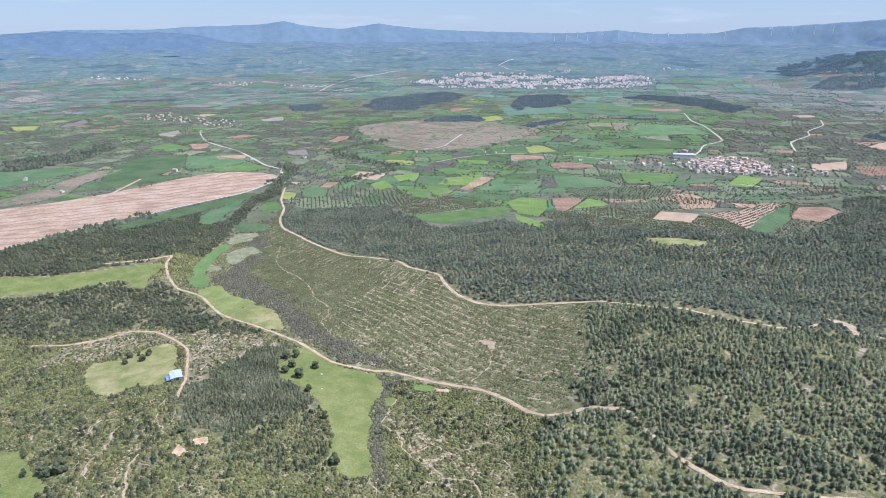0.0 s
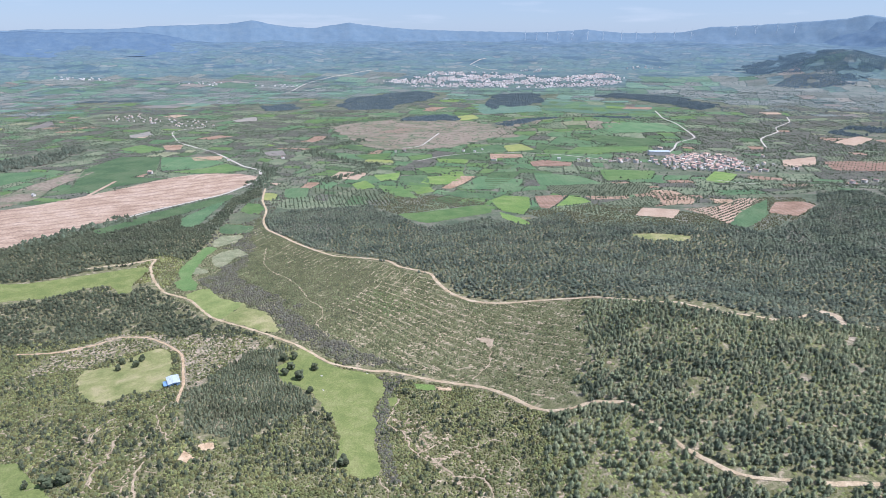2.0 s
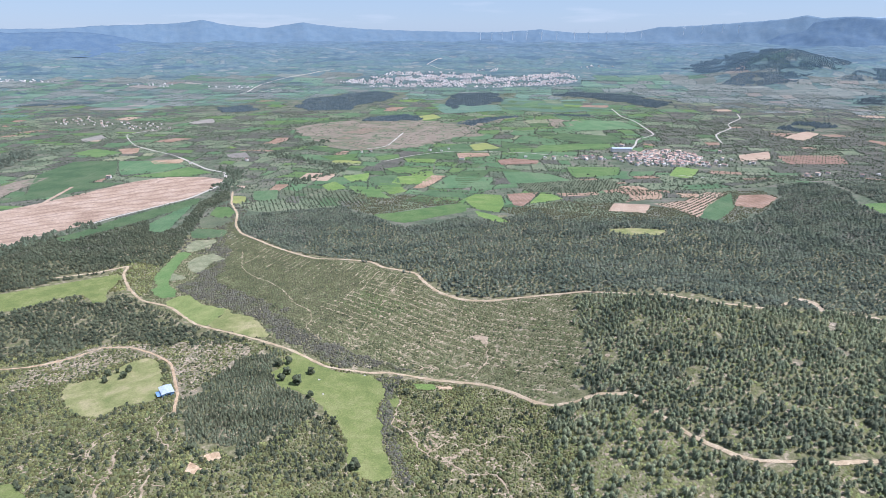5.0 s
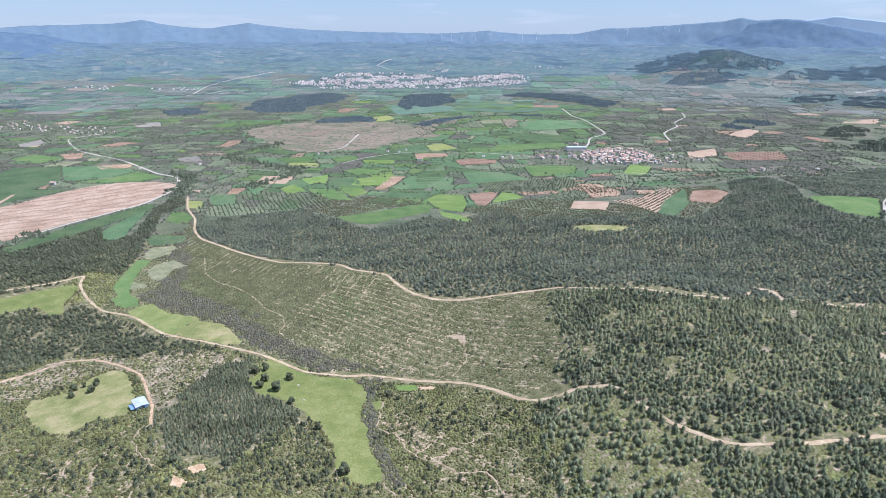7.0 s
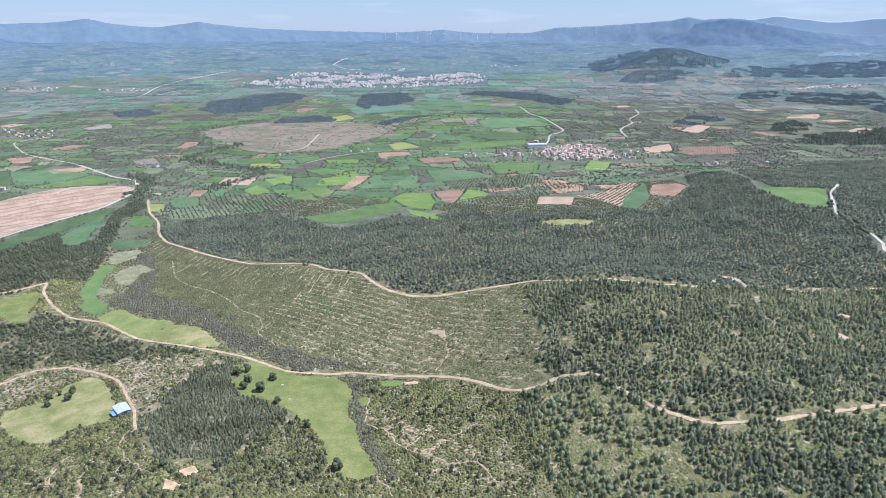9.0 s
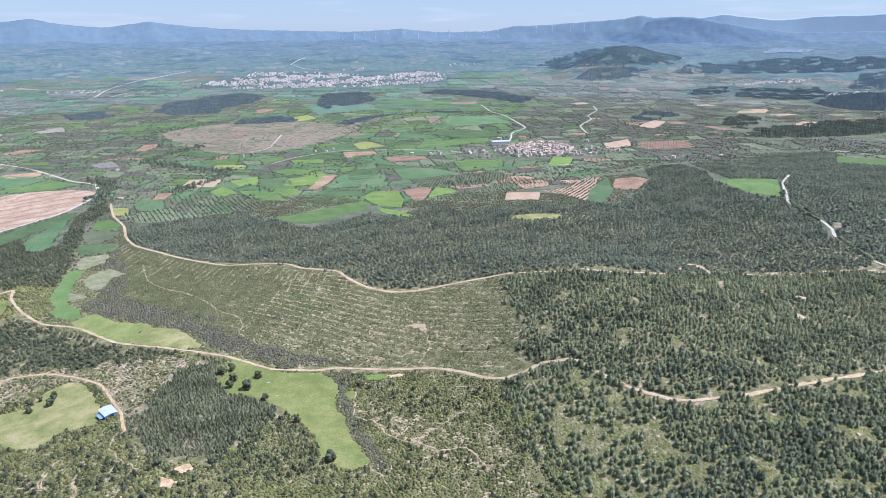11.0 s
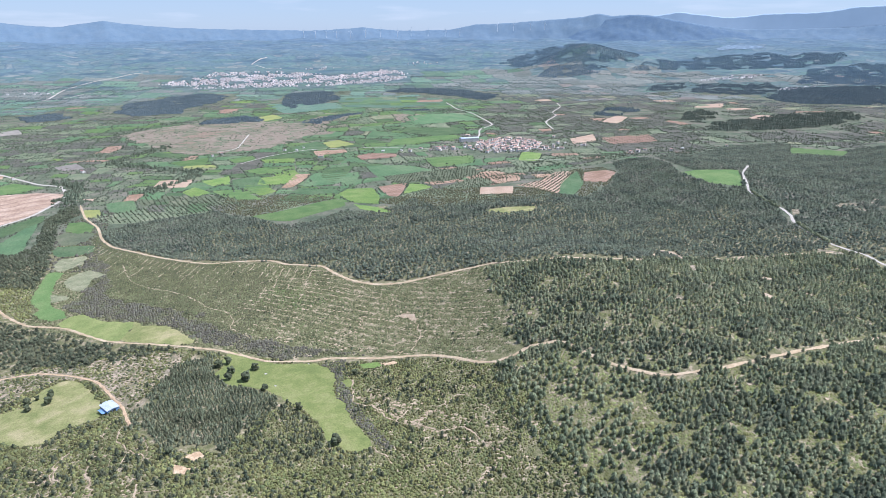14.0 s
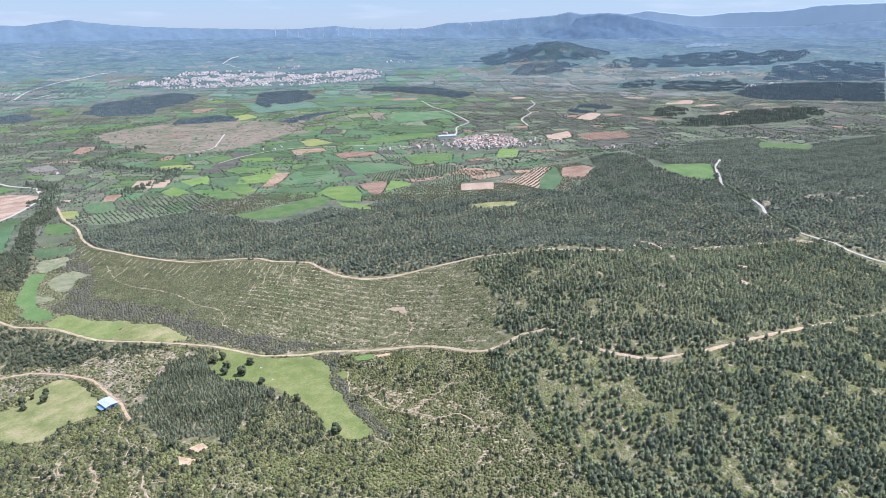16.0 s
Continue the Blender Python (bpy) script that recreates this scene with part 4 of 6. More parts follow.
def clear_of(x, y, margin=0.0):
    ok = np.ones(x.shape, bool)
    for q in KEEP_OUT:
        qx, qy = [p[0] for p in q], [p[1] for p in q]
        box = (x > min(qx)) & (x < max(qx)) & (y > min(qy)) & (y < max(qy)) & ok
        if box.any():
            ok[box] &= ~inside(q, x[box], y[box])
    for line, w in ROADS:
        qx, qy = [p[0] for p in line], [p[1] for p in line]
        box = (x > min(qx) - 9) & (x < max(qx) + 9) & (y > min(qy) - 9) & (y < max(qy) + 9) & ok
        if box.any():
            ok[box] &= ~near(line, x[box], y[box], w + margin)
    return ok


def mass(name, forms, x, y, size, material, label, category, sink=0.0, smooth=False):
    """Many plants of a few forms as one mesh."""
    if not len(x):
        return None
    z = h(x, y) - sink
    which = rng.integers(0, len(forms), len(x))
    VV, FF, base = [], [], 0
    for k, (v, f) in enumerate(forms):
        i = np.where(which == k)[0]
        if not len(i):
            continue
        a = rng.uniform(0, 6.283, len(i))
        c, s = np.cos(a)[:, None], np.sin(a)[:, None]
        sc = size[i][:, None]
        st = rng.uniform(0.82, 1.22, len(i))[:, None]
        P = np.stack([(v[:, 0] * c - v[:, 1] * s) * sc + x[i][:, None], (v[:, 0] * s + v[:, 1] * c) * sc + y[i][:, None], v[:, 2] * sc * st + z[i][:, None]], -1)
        VV.append(P.reshape(-1, 3))
        FF.append((f[None] + (np.arange(len(i)) * len(v))[:, None, None] + base).reshape(-1, 3))
        base += P.shape[0] * P.shape[1]
    ob = new(name, tri_mesh(name, np.concatenate(VV), np.concatenate(FF), material, smooth))
    return tagged(ob, label, category, kind="stuff")


W_UPPER = [(-230, 861), (-200, 890), (-87, 912), (-43, 847), (-5, 775), (34, 783), (79, 816), (117, 775), (191, 828), (187, 745), (261, 730), (377, 723), (399, 691), (476, 738), (528, 784), (575, 861), (640, 850), (620, 770), (590, 712), (590, 640), (602, 600), (586, 562), (574, 522), (541, 477), (519, 437), (502, 400), (480, 386), (430, 391), (325, 411), (239, 391), (150, 446), (99, 482), (29, 513), (5, 560), (-36, 615), (-82, 661), (-141, 707), (-185, 757), (-222, 800)]
W_RIGHT = [(122, 462), (150, 438), (188, 404), (239, 389), (312, 404), (430, 389), (494, 378), (494, 345), (485, 330), (480, 292), (450, 245), (374, 235), (269, 238), (185, 241), (154, 249), (141, 256), (129, 272), (118, 302), (108, 323), (88, 331), (85, 349), (101, 374), (106, 423)]
W_LOW = [(66, 327), (58, 312), (55, 296), (52, 262), (50, 230), (52, 190), (58, 160), (95, 142), (165, 100), (250, 142), (350, 200), (460, 222), (374, 227), (229, 230), (154, 240), (135, 252), (118, 281), (110, 308), (91, 322)]
W_LEFT = [(-540, 590), (-500, 690), (-462, 745), (-436, 782), (-416, 752), (-390, 790), (-365, 830), (-350, 857), (-314, 784), (-297, 821), (-311, 971), (-287, 1057), (-267, 1008), (-288, 925), (-281, 841), (-278, 788), (-270, 717), (-274, 656), (-308, 668), (-325, 635), (-361, 612), (-402, 584), (-449, 579)]
W_LEFT2 = [(-460, 440), (-450, 500), (-412, 524), (-384, 537), (-347, 567), (-323, 581), (-301, 555), (-294, 590), (-262, 555), (-225, 521), (-192, 483), (-140, 448), (-211, 459), (-262, 477), (-290, 460), (-303, 454), (-378, 455)]
W_CLUMP = [(-172, 344), (-172, 363), (-162, 394), (-140, 428), (-128, 440), (-118, 430), (-121, 404), (-116, 384), (-101, 373), (-87, 358), (-82, 343), (-101, 330), (-108, 310), (-121, 297), (-140, 306), (-147, 295), (-160, 315)]
W_FAR_R = [(600, 605), (615, 700), (625, 770), (660, 850), (720, 840), (900, 960), (1010, 1020), (1157, 986), (1090, 840), (1260, 836), (1423, 837), (1200, 640), (966, 500), (760, 400), (560, 240), (505, 292), (497, 330), (508, 372), (509, 397), (526, 435), (549, 474), (583, 517), (594, 560)]

PINE_A = [conifer(4.7, 2.0, 3, 5, 0.95) for _ in range(9)]
PINE_N = [conifer(5.0, 2.1, 3, 5, 0.9) for _ in range(9)]
PINE_B = [conifer(4.4, 2.3, 2, 5, 1.0) for _ in range(9)]
PINE_Y = [conifer(3.9, 1.5, 3, 4, 0.7) for _ in range(8)]
PINE_F = [conifer(4.6, 2.7, 2, 4, 1.0) for _ in range(6)]
PINE_D = [clump(HALF_V, HALF_F, [(0, 0, 2.7, 3.1, 0.78), (2.0 * math.cos(k), 2.0 * math.sin(k), 2.3, 2.3, 0.75)], 0.25) for k in range(5)]


def thin(x, y, size, seed, cut):
    """Gaps and glades in a wood."""
    return swell(x, y, size, seed) + 0.6 * swell(x, y, size * 0.37, seed + 3) > cut


NEAR_BOX = [(52, 200), (118, 200), (125, 262), (100, 305), (58, 305), (52, 262)]   # pines here stand as single trees


DARKER = {"pine": "pine_tall", "pine_mid": "pine_mid_tall", "pine_old": "pine_deep", "pine_deep": "pine_deep", "pine_tall": "pine_old"}


def wood(poly, gap, forms, label, cut=-1.1, size=(0.75, 1.15), skip=None, kind="pine", margin=0.2, ragged=0.0):
    x, y = scatter(poly, gap, 0.42, ragged * 1.6)
    ok = clear_of(x, y, margin) & thin(x, y, 46, 6, cut)
    if ragged:                                      # single trees stand out past the edge, bays run into the wood
        ok &= inside(poly, x + ragged * (swell(x, y, 33, 61) + 0.6 * swell(x, y, 12, 63)), y + ragged * (swell(x, y, 29, 65) + 0.6 * swell(x, y, 11, 67)))
    if skip is not None:
        ok &= ~inside(skip, x, y)
    x, y = x[ok], y[ok]
    age = swell(x, y, 70, 73) + 0.7 * swell(x, y, 27, 75) + rng.normal(0, 0.25, len(x))       # older and younger stands
    s = rng.uniform(*size, len(x)) * (1 + 0.16 * np.clip(age, -1, 1))
    old = age > 0.25
    mass("pine_wood", forms, x[~old], y[~old], s[~old], M[kind], label, "pine wood")
    mass("pine_wood", forms, x[old], y[old], s[old], M[DARKER[kind]], label.replace("pine wood", "stand of older pines") if "pine wood" in label else label + ", older trees", "pine wood")


wood(W_UPPER, 4.0, PINE_B, "dense dark green pine wood above the dirt road", -0.95, (0.55, 1.1), kind="pine_mid", ragged=3)
wood(W_RIGHT, 3.1, PINE_A, "dense pine wood on the stony hillside", -0.62, (0.5, 1.05), ragged=4)
wood(W_LOW, 2.95, PINE_N, "open pine wood mixed with shrubs below the road", -0.45, (0.5, 1.08), NEAR_BOX, margin=-1.6, ragged=5)
wood(W_LEFT, 3.6, PINE_B, "dark pine wood beside the ploughed rise", -1.0, (0.6, 1.1), kind="pine_deep", ragged=4)
wood(W_LEFT2, 3.3, PINE_B, "pine wood thinning out into scrub", -0.6, (0.5, 1.0), kind="pine_deep", ragged=7)
wood([(-101, 330), (-82, 343), (-72, 325), (-66, 300), (-68, 282), (-95, 286), (-112, 300)], 3.4, PINE_Y, "pines thinning out along the meadow", -0.35, (0.5, 1.0), kind="pine_old", ragged=4)
wood(W_CLUMP, 2.15, PINE_Y, "young dense pine stand beside the meadow", -0.95, (0.5, 0.95), kind="pine_tall", ragged=8)
wood(W_FAR_R, 4.6, PINE_F, "pine wood beyond the gravel road", -0.8, (0.6, 1.1), kind="pine_mid", ragged=6)

# pines standing close along the road, hiding stretches of it
for line, off in (([(604, 590), (590, 560), (581, 528)], -2.5), ([(543, 470), (522, 433), (508, 405)], -2.5), ([(64, 328), (78, 325), (91, 325), (106, 318), (111, 312)], -2.5), ([(113, 305), (116, 295), (121, 281)], -1.0), ([(272, 233), (296, 233), (374, 230), (470, 222)], -2.5)):
    c = np.array(curve(line, False, 1.9))
    c = np.concatenate([c + (off * 0.6 if line[0][0] > 500 else 0, off), c + (off if line[0][0] > 500 else 0, off - 2.6)]) + rng.normal(0, 0.8, (2 * len(c), 2))
    mass("pine_wood", PINE_N, c[:, 0], c[:, 1], rng.uniform(0.6, 1.05, len(c)), M["pine"], "pines crowding the verge of the dirt road", "pines")

# single pines nearest the camera
def pine_tree(k):
    root = new("pine_tree")
    v, f = stem(4.6, 0.17, 0.07, 6, rng.uniform(-0.03, 0.03))
    for _ in range(5):
        a, z = rng.uniform(0, 6.28), rng.uniform(2.0, 4.4)
        lv, lf = stem(1.6, 0.06, 0.02, 4)
        tilt = np.array(Euler((0, 1.05, a)).to_matrix())
        f = np.concatenate([f, lf + len(v)])
        v = np.concatenate([v, lv @ tilt.T + (0, 0, z)])
    tr = new("trunk", tri_mesh("trunk", v, f, M["bark"]))
    cv, cf = conifer(5.4, 2.2, 4, 7, 0.8)
    cr = new("crown", tri_mesh("crown", cv, cf, M["pine"]))
    tr.parent = cr.parent = root
    return tagged(root, "small dark green pine with an uneven crown", "pine tree", "pines of the near slope")


PINES = [pine_tree(k) for k in range(5)]
x, y = scatter(NEAR_BOX, 4.3)
ok = clear_of(x, y, 1.0) & thin(x, y, 46, 6, -0.15)
x, y = x[ok][:300], y[ok][:300]
for i, (a, b) in enumerate(zip(x, y)):
    m = pose(a, b, hz(a, b), 0, 0, rng.uniform(0, 360)) @ Matrix.Scale(rng.uniform(0.62, 1.05), 4)
    src = PINES[i % 5]
    if i < 5:
        src.matrix_basis = m
    else:
        o = copy_thing(src, m)
        o.scale = m.to_scale()

# broad trees standing alone in the meadows
def lone_tree(x, y, s, label):
    root = new("tree")
    v, f = stem(2.6, 0.28, 0.15, 7)
    t = new("trunk", tri_mesh("trunk", v, f, M["bark"]))
    blobs = [(1.9 * rng.uniform(0.2, 1) * math.cos(k * 2.4), 1.9 * rng.uniform(0.2, 1) * math.sin(k * 2.4), rng.uniform(1.1, 4.9), rng.uniform(0.8, 1.35), rng.uniform(0.8, 1.0)) for k in range(24)]
    cv, cf = clump(ICO_V, ICO_F, blobs, 0.25)
    c = new("crown", tri_mesh("crown", cv, cf, M["evergreen"]))
    t.parent = c.parent = root
    root.matrix_basis = pose(x, y, hz(x, y), 0, 0, rng.uniform(0, 360)) @ Matrix.Diagonal((s * 1.05, s * 1.05, s * 1.05, 1))
    return tagged(root, label, "tree")


for a, b, s in ((-62, 291, 1.2), (-94, 400, 1.0), (-111, 415, 1.05), (-111, 398, 1.15), (-102, 384, 1.25), (-113, 389, 1.0), (-118, 412, 1.0), (-92, 366, 0.9), (-75, 334, 0.9)):
    lone_tree(a, b, s, "dark rounded evergreen tree at the meadow's edge")
for a, b, s in ((-224, 417, 0.95), (-224, 406, 0.9), (-237, 413, 0.9), (-235, 402, 0.85), (-232, 417, 0.6)):
    lone_tree(a, b, s, "dark round tree beside the yellowing meadow")
for a, b, s in ((-225, 252, 1.0), (-217, 262, 0.7), (-150, 300, 0.8), (-199, 264, 1.3), (-206, 262, 1.2), (-8, 352, 0.55), (2, 344, 0.5), (6, 352, 0.55), (-3, 336, 0.5), (12, 339, 0.55), (10, 330, 0.5), (-28, 372, 0.8), (-22, 366, 0.6)):
    lone_tree(a, b, s, "dark evergreen tree standing in the scrub")

SLOPE = [(-236, 880), (-222, 800), (-185, 750), (-141, 700), (-82, 653), (-36, 608), (0, 560), (29, 505), (99, 474), (122, 464), (106, 423), (101, 374), (85, 349), (80, 330), (54, 342), (26, 376), (0, 390), (-35, 404), (-83, 416), (-112, 441), (-125, 462), (-150, 500), (-178, 528), (-225, 575), (-230, 620), (-215, 660), (-215, 700), (-232, 720), (-232, 800)]
FRONT = [(-245, 235), (-110, 236), (-60, 224), (-24, 206), (20, 184), (60, 160), (70, 325), (26, 368), (0, 382), (-54, 400), (-112, 432), (-165, 468), (-262, 475), (-440, 440), (-370, 395), (-310, 340)]
THICK = [(-236, 722), (-224, 690), (-222, 640), (-235, 600), (-225, 575), (-205, 548), (-165, 512), (-128, 464), (-83, 418), (-35, 406), (0, 392), (-25, 404), (-60, 425), (-100, 465), (-138, 525), (-174, 570), (-203, 610), (-207, 660), (-220, 735)]

# bare spots: along the old planting terraces, the trodden trails and over stony ground
rng = np.random.default_rng(19)
for k in range(28):
    p = np.array([-112.0, 500.0]) + np.array([0.71, 0.70]) * k * 8.0
    line = [tuple(p + np.array([0.71, -0.70]) * q + np.array([0.71, 0.70]) * 3 * math.sin(q / 45)) for q in np.arange(0, 260, 20)]
    for q in curve(line, False, 1.5):
        if float(swell(q[0], q[1], 90, 91) + 0.5 * swell(q[0], q[1], 34, 93)) > -0.45 and rng.random() < 0.72 and inside(SLOPE, q[0], q[1]) and q[0] > -95:
            SPECKS.append((q[0] + rng.normal(0, 0.45), q[1] + rng.normal(0, 0.45), rng.uniform(0.4, 1.15)))
for line in ([(-35, 346), (-29, 328), (-19, 311), (-9, 297), (1, 282), (14, 270), (27, 256)], [(26, 248), (18, 242), (9, 239), (3, 234)], [(-30, 336), (-21, 340), (-16, 330), (-16, 307)], [(-10, 300), (6, 306), (14, 296), (22, 284)], [(-22, 318), (-12, 322), (0, 318)]):
    specks_along(line, 1.2, 1.1, 0.4, 1.3)
    specks_along(line, 4.0, 1.6, 0.3, 0.9)
for line in ([(-181, 356), (-184, 350), (-187, 332), (-189, 313), (-190, 303), (-188, 286), (-188, 270)], [(-165, 290), (-168, 285), (-170, 272), (-167, 262)], [(-164, 324), (-161, 304)], [(-240, 300), (-222, 296), (-205, 290)], [(-230, 330), (-215, 318), (-207, 300)]):
    specks_along(line, 0.7, 1.2, 0.4, 1.0)
    specks_along(line, 3.5, 2.0, 0.3, 0.8)
specks_over(STONY, 3.2, 0.4, 1.4, 40, 95, -0.1)
specks_over([(-245, 235), (-110, 236), (-60, 224), (20, 190), (62, 190), (66, 300), (20, 330), (-30, 350), (-40, 270), (-120, 270), (-200, 320), (-300, 340)], 4.0, 0.3, 1.1, 44, 97, 0.35)
specks_over(W_RIGHT, 6.0, 0.6, 1.9, 50, 99, 0.45)
specks_over(W_LOW, 5.5, 0.5, 1.6, 46, 101, 0.4)
specks_over([(-60, 545), (90, 470), (95, 380), (40, 365), (-40, 410), (-110, 470)], 4.5, 0.3, 1.1, 50, 103, 0.4)
SPECK_XYR = np.array(SPECKS)
ok = clear_of(SPECK_XYR[:, 0], SPECK_XYR[:, 1], -0.5)
SPECK_XYR = SPECK_XYR[ok]
V, F = [], []
for i, (a, b, r) in enumerate(SPECK_XYR):
    t = np.arange(8) * 0.785 + rng.uniform(0, 0.7)
    d = r * rng.uniform(0.55, 1.25, 8)
    px, py = np.append(a, a + d * np.cos(t)), np.append(b, b + d * np.sin(t) * rng.uniform(0.6, 1.0))
    V.append(np.stack([px, py, h(px, py) + lift(px, py) + 0.03], 1))
    F.append(np.array([(0, 1 + k, 1 + (k + 1) % 8) for k in range(8)]) + 9 * i)
tagged(new("bare_soil", tri_mesh("bare_soil", np.concatenate(V), np.concatenate(F), M["soil"], True)), "spots of pale bare soil between shrubs", "bare soil", kind="stuff")

# shrubs
def low_dome(k):
    """A rounded, uneven bush of five sides and a blunt top."""
    v = [(math.cos(6.283 * q / 5) * 1.0, math.sin(6.283 * q / 5) * 1.0, 0.0) for q in range(5)]
    v += [(math.cos(6.283 * (q + 0.5) / 5) * 0.8, math.sin(6.283 * (q + 0.5) / 5) * 0.8, 0.7) for q in range(5)] + [(0, 0, 1.1)]
    v = np.array(v) * (1 + rng.uniform(-0.25, 0.25, (11, 1))) * (1.0, rng.uniform(0.65, 1.0), rng.uniform(0.8, 1.1))
    f = []
    for q in range(5):
        n = (q + 1) % 5
        f += [(q, n, 5 + q), (n, 5 + n, 5 + q), (5 + q, 5 + n, 10)]
    return v, np.array(f)


SHRUB_B = [low_dome(k) for k in range(9)]


def mound(k):
    """A small bush far off: six uneven sides and a blunt tip."""
    a = np.arange(6) * 1.047 + rng.uniform(-0.25, 0.25, 6)
    d = rng.uniform(0.75, 1.2, 6)
    v = np.stack([d * np.cos(a), d * np.sin(a) * rng.uniform(0.7, 1.0), rng.uniform(-0.1, 0.25, 6)], 1)
    return np.append(v, [[rng.uniform(-0.25, 0.25), rng.uniform(-0.25, 0.25), rng.uniform(0.85, 1.15)]], 0), np.array([(6, q, (q + 1) % 6) for q in range(6)])


SHRUB_M = [mound(k) for k in range(12)]


def shrubs(poly, gap, forms, label, cut, size, material, rows=False, avoid=(), ragged=0.0, seed=11):
    x, y = scatter(poly, gap, 0.42, ragged * 1.6)
    if ragged:
        ok = inside(poly, x + ragged * swell(x, y, 37, 17), y + ragged * swell(x, y, 31, 19))
        x, y = x[ok], y[ok]
    if rows:                                        # old planting terraces: gaps run along the slope
        away, along = 0.71 * (x + 112) + 0.70 * (y - 500), 0.71 * (x + 112) - 0.70 * (y - 500)
        u = (away - 3 * np.sin(along / 45) + 0.9) % 8.0
        k = (u > np.where(swell(x, y, 90, 91) > -0.6, 1.7, 0.5)) | (x < -95)
        x, y = x[k], y[k]
    ok = clear_of(x, y) & thin(x, y, 30, seed, cut)
    for a, b, r in SPECK_XYR:
        ok &= ~((np.abs(x - a) < r) & (np.abs(y - b) < r * 0.8))
    for q in avoid:
        ok &= ~inside(q, x + 9 * swell(x, y, 37, 17), y + 9 * swell(x, y, 31, 19))
    ok &= ~(inside(STONY, x, y) & (rng.random(len(x)) < 0.35))
    x, y = x[ok], y[ok]
    s = rng.uniform(*size, len(x)) * (1 + 0.35 * swell(x, y, 40, 13))
    return mass("shrubs", forms, x, y, s, material, label, "shrubs", sink=0.1, smooth=True)


shrubs(SLOPE, 1.7, SHRUB_M, "low olive-green maquis in terraced rows", -1.35, (0.55, 1.15), M["maquis"], True, avoid=(THICK,))
shrubs(SLOPE, 2.9, SHRUB_M, "darker green bushes among the maquis", -0.15, (0.7, 1.35), M["shrub_dark"], avoid=(THICK,), seed=15)
shrubs([(-236, 880), (-222, 800), (-141, 700), (-60, 600), (-60, 500), (-100, 460), (-170, 560), (-210, 650), (-235, 720)], 2.4, SHRUB_M, "olive-brown leafless bushes mixed into the maquis", -0.8, (0.7, 1.25), M["twigs"])
shrubs([(-300, 640), (-262, 560), (-225, 520), (-180, 480), (-120, 445), (-100, 470), (-150, 560), (-190, 640), (-205, 745), (-240, 900), (-275, 900), (-262, 700)], 2.6, SHRUB_M, "olive and grey scrub round the small fields", -0.9, (0.8, 1.5), M["maquis"], avoid=(THICK,))
shrubs([(-72, 543), (-42, 534), (-18, 502), (-34, 480), (-60, 497), (-81, 519)], 2.3, SHRUB_B, "fresh green bushes on the slope", -0.5, (0.5, 1.1), M["shrub_green"], ragged=8)
shrubs(THICK, 3.0, SHRUB_B, "olive-green bushes among bare thicket", -0.1, (0.8, 1.4), M["twigs"])
shrubs(THICK, 1.9, SHRUB_B, "grey-brown leafless thicket in the gully", -1.1, (0.8, 1.5), M["thicket"], ragged=9)
shrubs(FRONT, 1.7, SHRUB_B, "olive-green maquis shrubs on pale stony soil", -0.85, (0.45, 1.1), M["shrub"], avoid=(W_CLUMP,))
shrubs(FRONT, 2.5, SHRUB_B, "darker green bushes among olive maquis", -0.35, (0.6, 1.35), M["shrub_dark"], avoid=(W_CLUMP,), seed=15)
shrubs(W_LOW, 2.1, SHRUB_M, "yellow-green shrubs under open pines", -1.1, (0.6, 1.3), M["under"])
shrubs(W_RIGHT, 3.6, SHRUB_M, "undergrowth in the pine wood", -1.0, (0.7, 1.4), M["under"])
shrubs([(-50, 395), (-45, 360), (-50, 335), (-41, 300), (-38, 280), (-30, 280), (-36, 310), (-38, 340), (-38, 372), (-28, 396)], 1.6, SHRUB_B, "dense grey-green hedge of bare shrubs beside the meadow", -2, (0.7, 1.4), M["thicket"])
shrubs([(-330, 560), (-310, 690), (-275, 660), (-262, 570), (-290, 590)], 3, SHRUB_B, "dark scrub along the dirt road", -1.2, (0.9, 1.7), M["shrub"])
shrubs([(-270, 700), (-225, 700), (-225, 1000), (-290, 1000)], 4, SHRUB_B, "hedge shrubs between small fields", -0.2, (1.0, 2.2), M["thicket"])

# pines scattered through the scrub
x, y = scatter(FRONT, 5.2, 0.5)
ok = clear_of(x, y, 1.0) & thin(x, y, 55, 23, 0.0) & ~inside(W_CLUMP, x, y) & ~inside(STONY, x, y)
x, y = x[ok], y[ok]
mass("pine_wood", PINE_N, x, y, rng.uniform(0.35, 0.8, len(x)), M["pine_deep"], "small dark pines scattered through the maquis", "pines")
x, y = scatter([(-300, 330), (-190, 330), (-165, 300), (-100, 290), (-60, 280), (-30, 220), (-150, 190), (-330, 200)], 4.6, 0.5)
ok = clear_of(x, y, 0.8) & thin(x, y, 38, 27, -0.05)
mass("pine_wood", PINE_A, x[ok], y[ok], rng.uniform(0.35, 0.85, ok.sum()), M["pine_deep"], "small pines growing up through the maquis", "pines")
x, y = scatter(STONY, 4.2, 0.5)
ok = clear_of(x, y, 0.5) & (rng.random(len(x)) < 0.6)
mass("shrubs", SHRUB_B, x[ok], y[ok], rng.uniform(0.6, 1.3, ok.sum()), M["evergreen"], "dark bushes dotted over stony ground", "bushes")
x, y = scatter(SLOPE, 13, 0.5)
ok = clear_of(x, y, 1.0) & thin(x, y, 60, 25, 0.1)
x, y = x[ok], y[ok]
mass("pine_wood", PINE_B, x, y, rng.uniform(0.35, 0.7, len(x)), M["evergreen"], "young pines dotted over the slope", "pines")

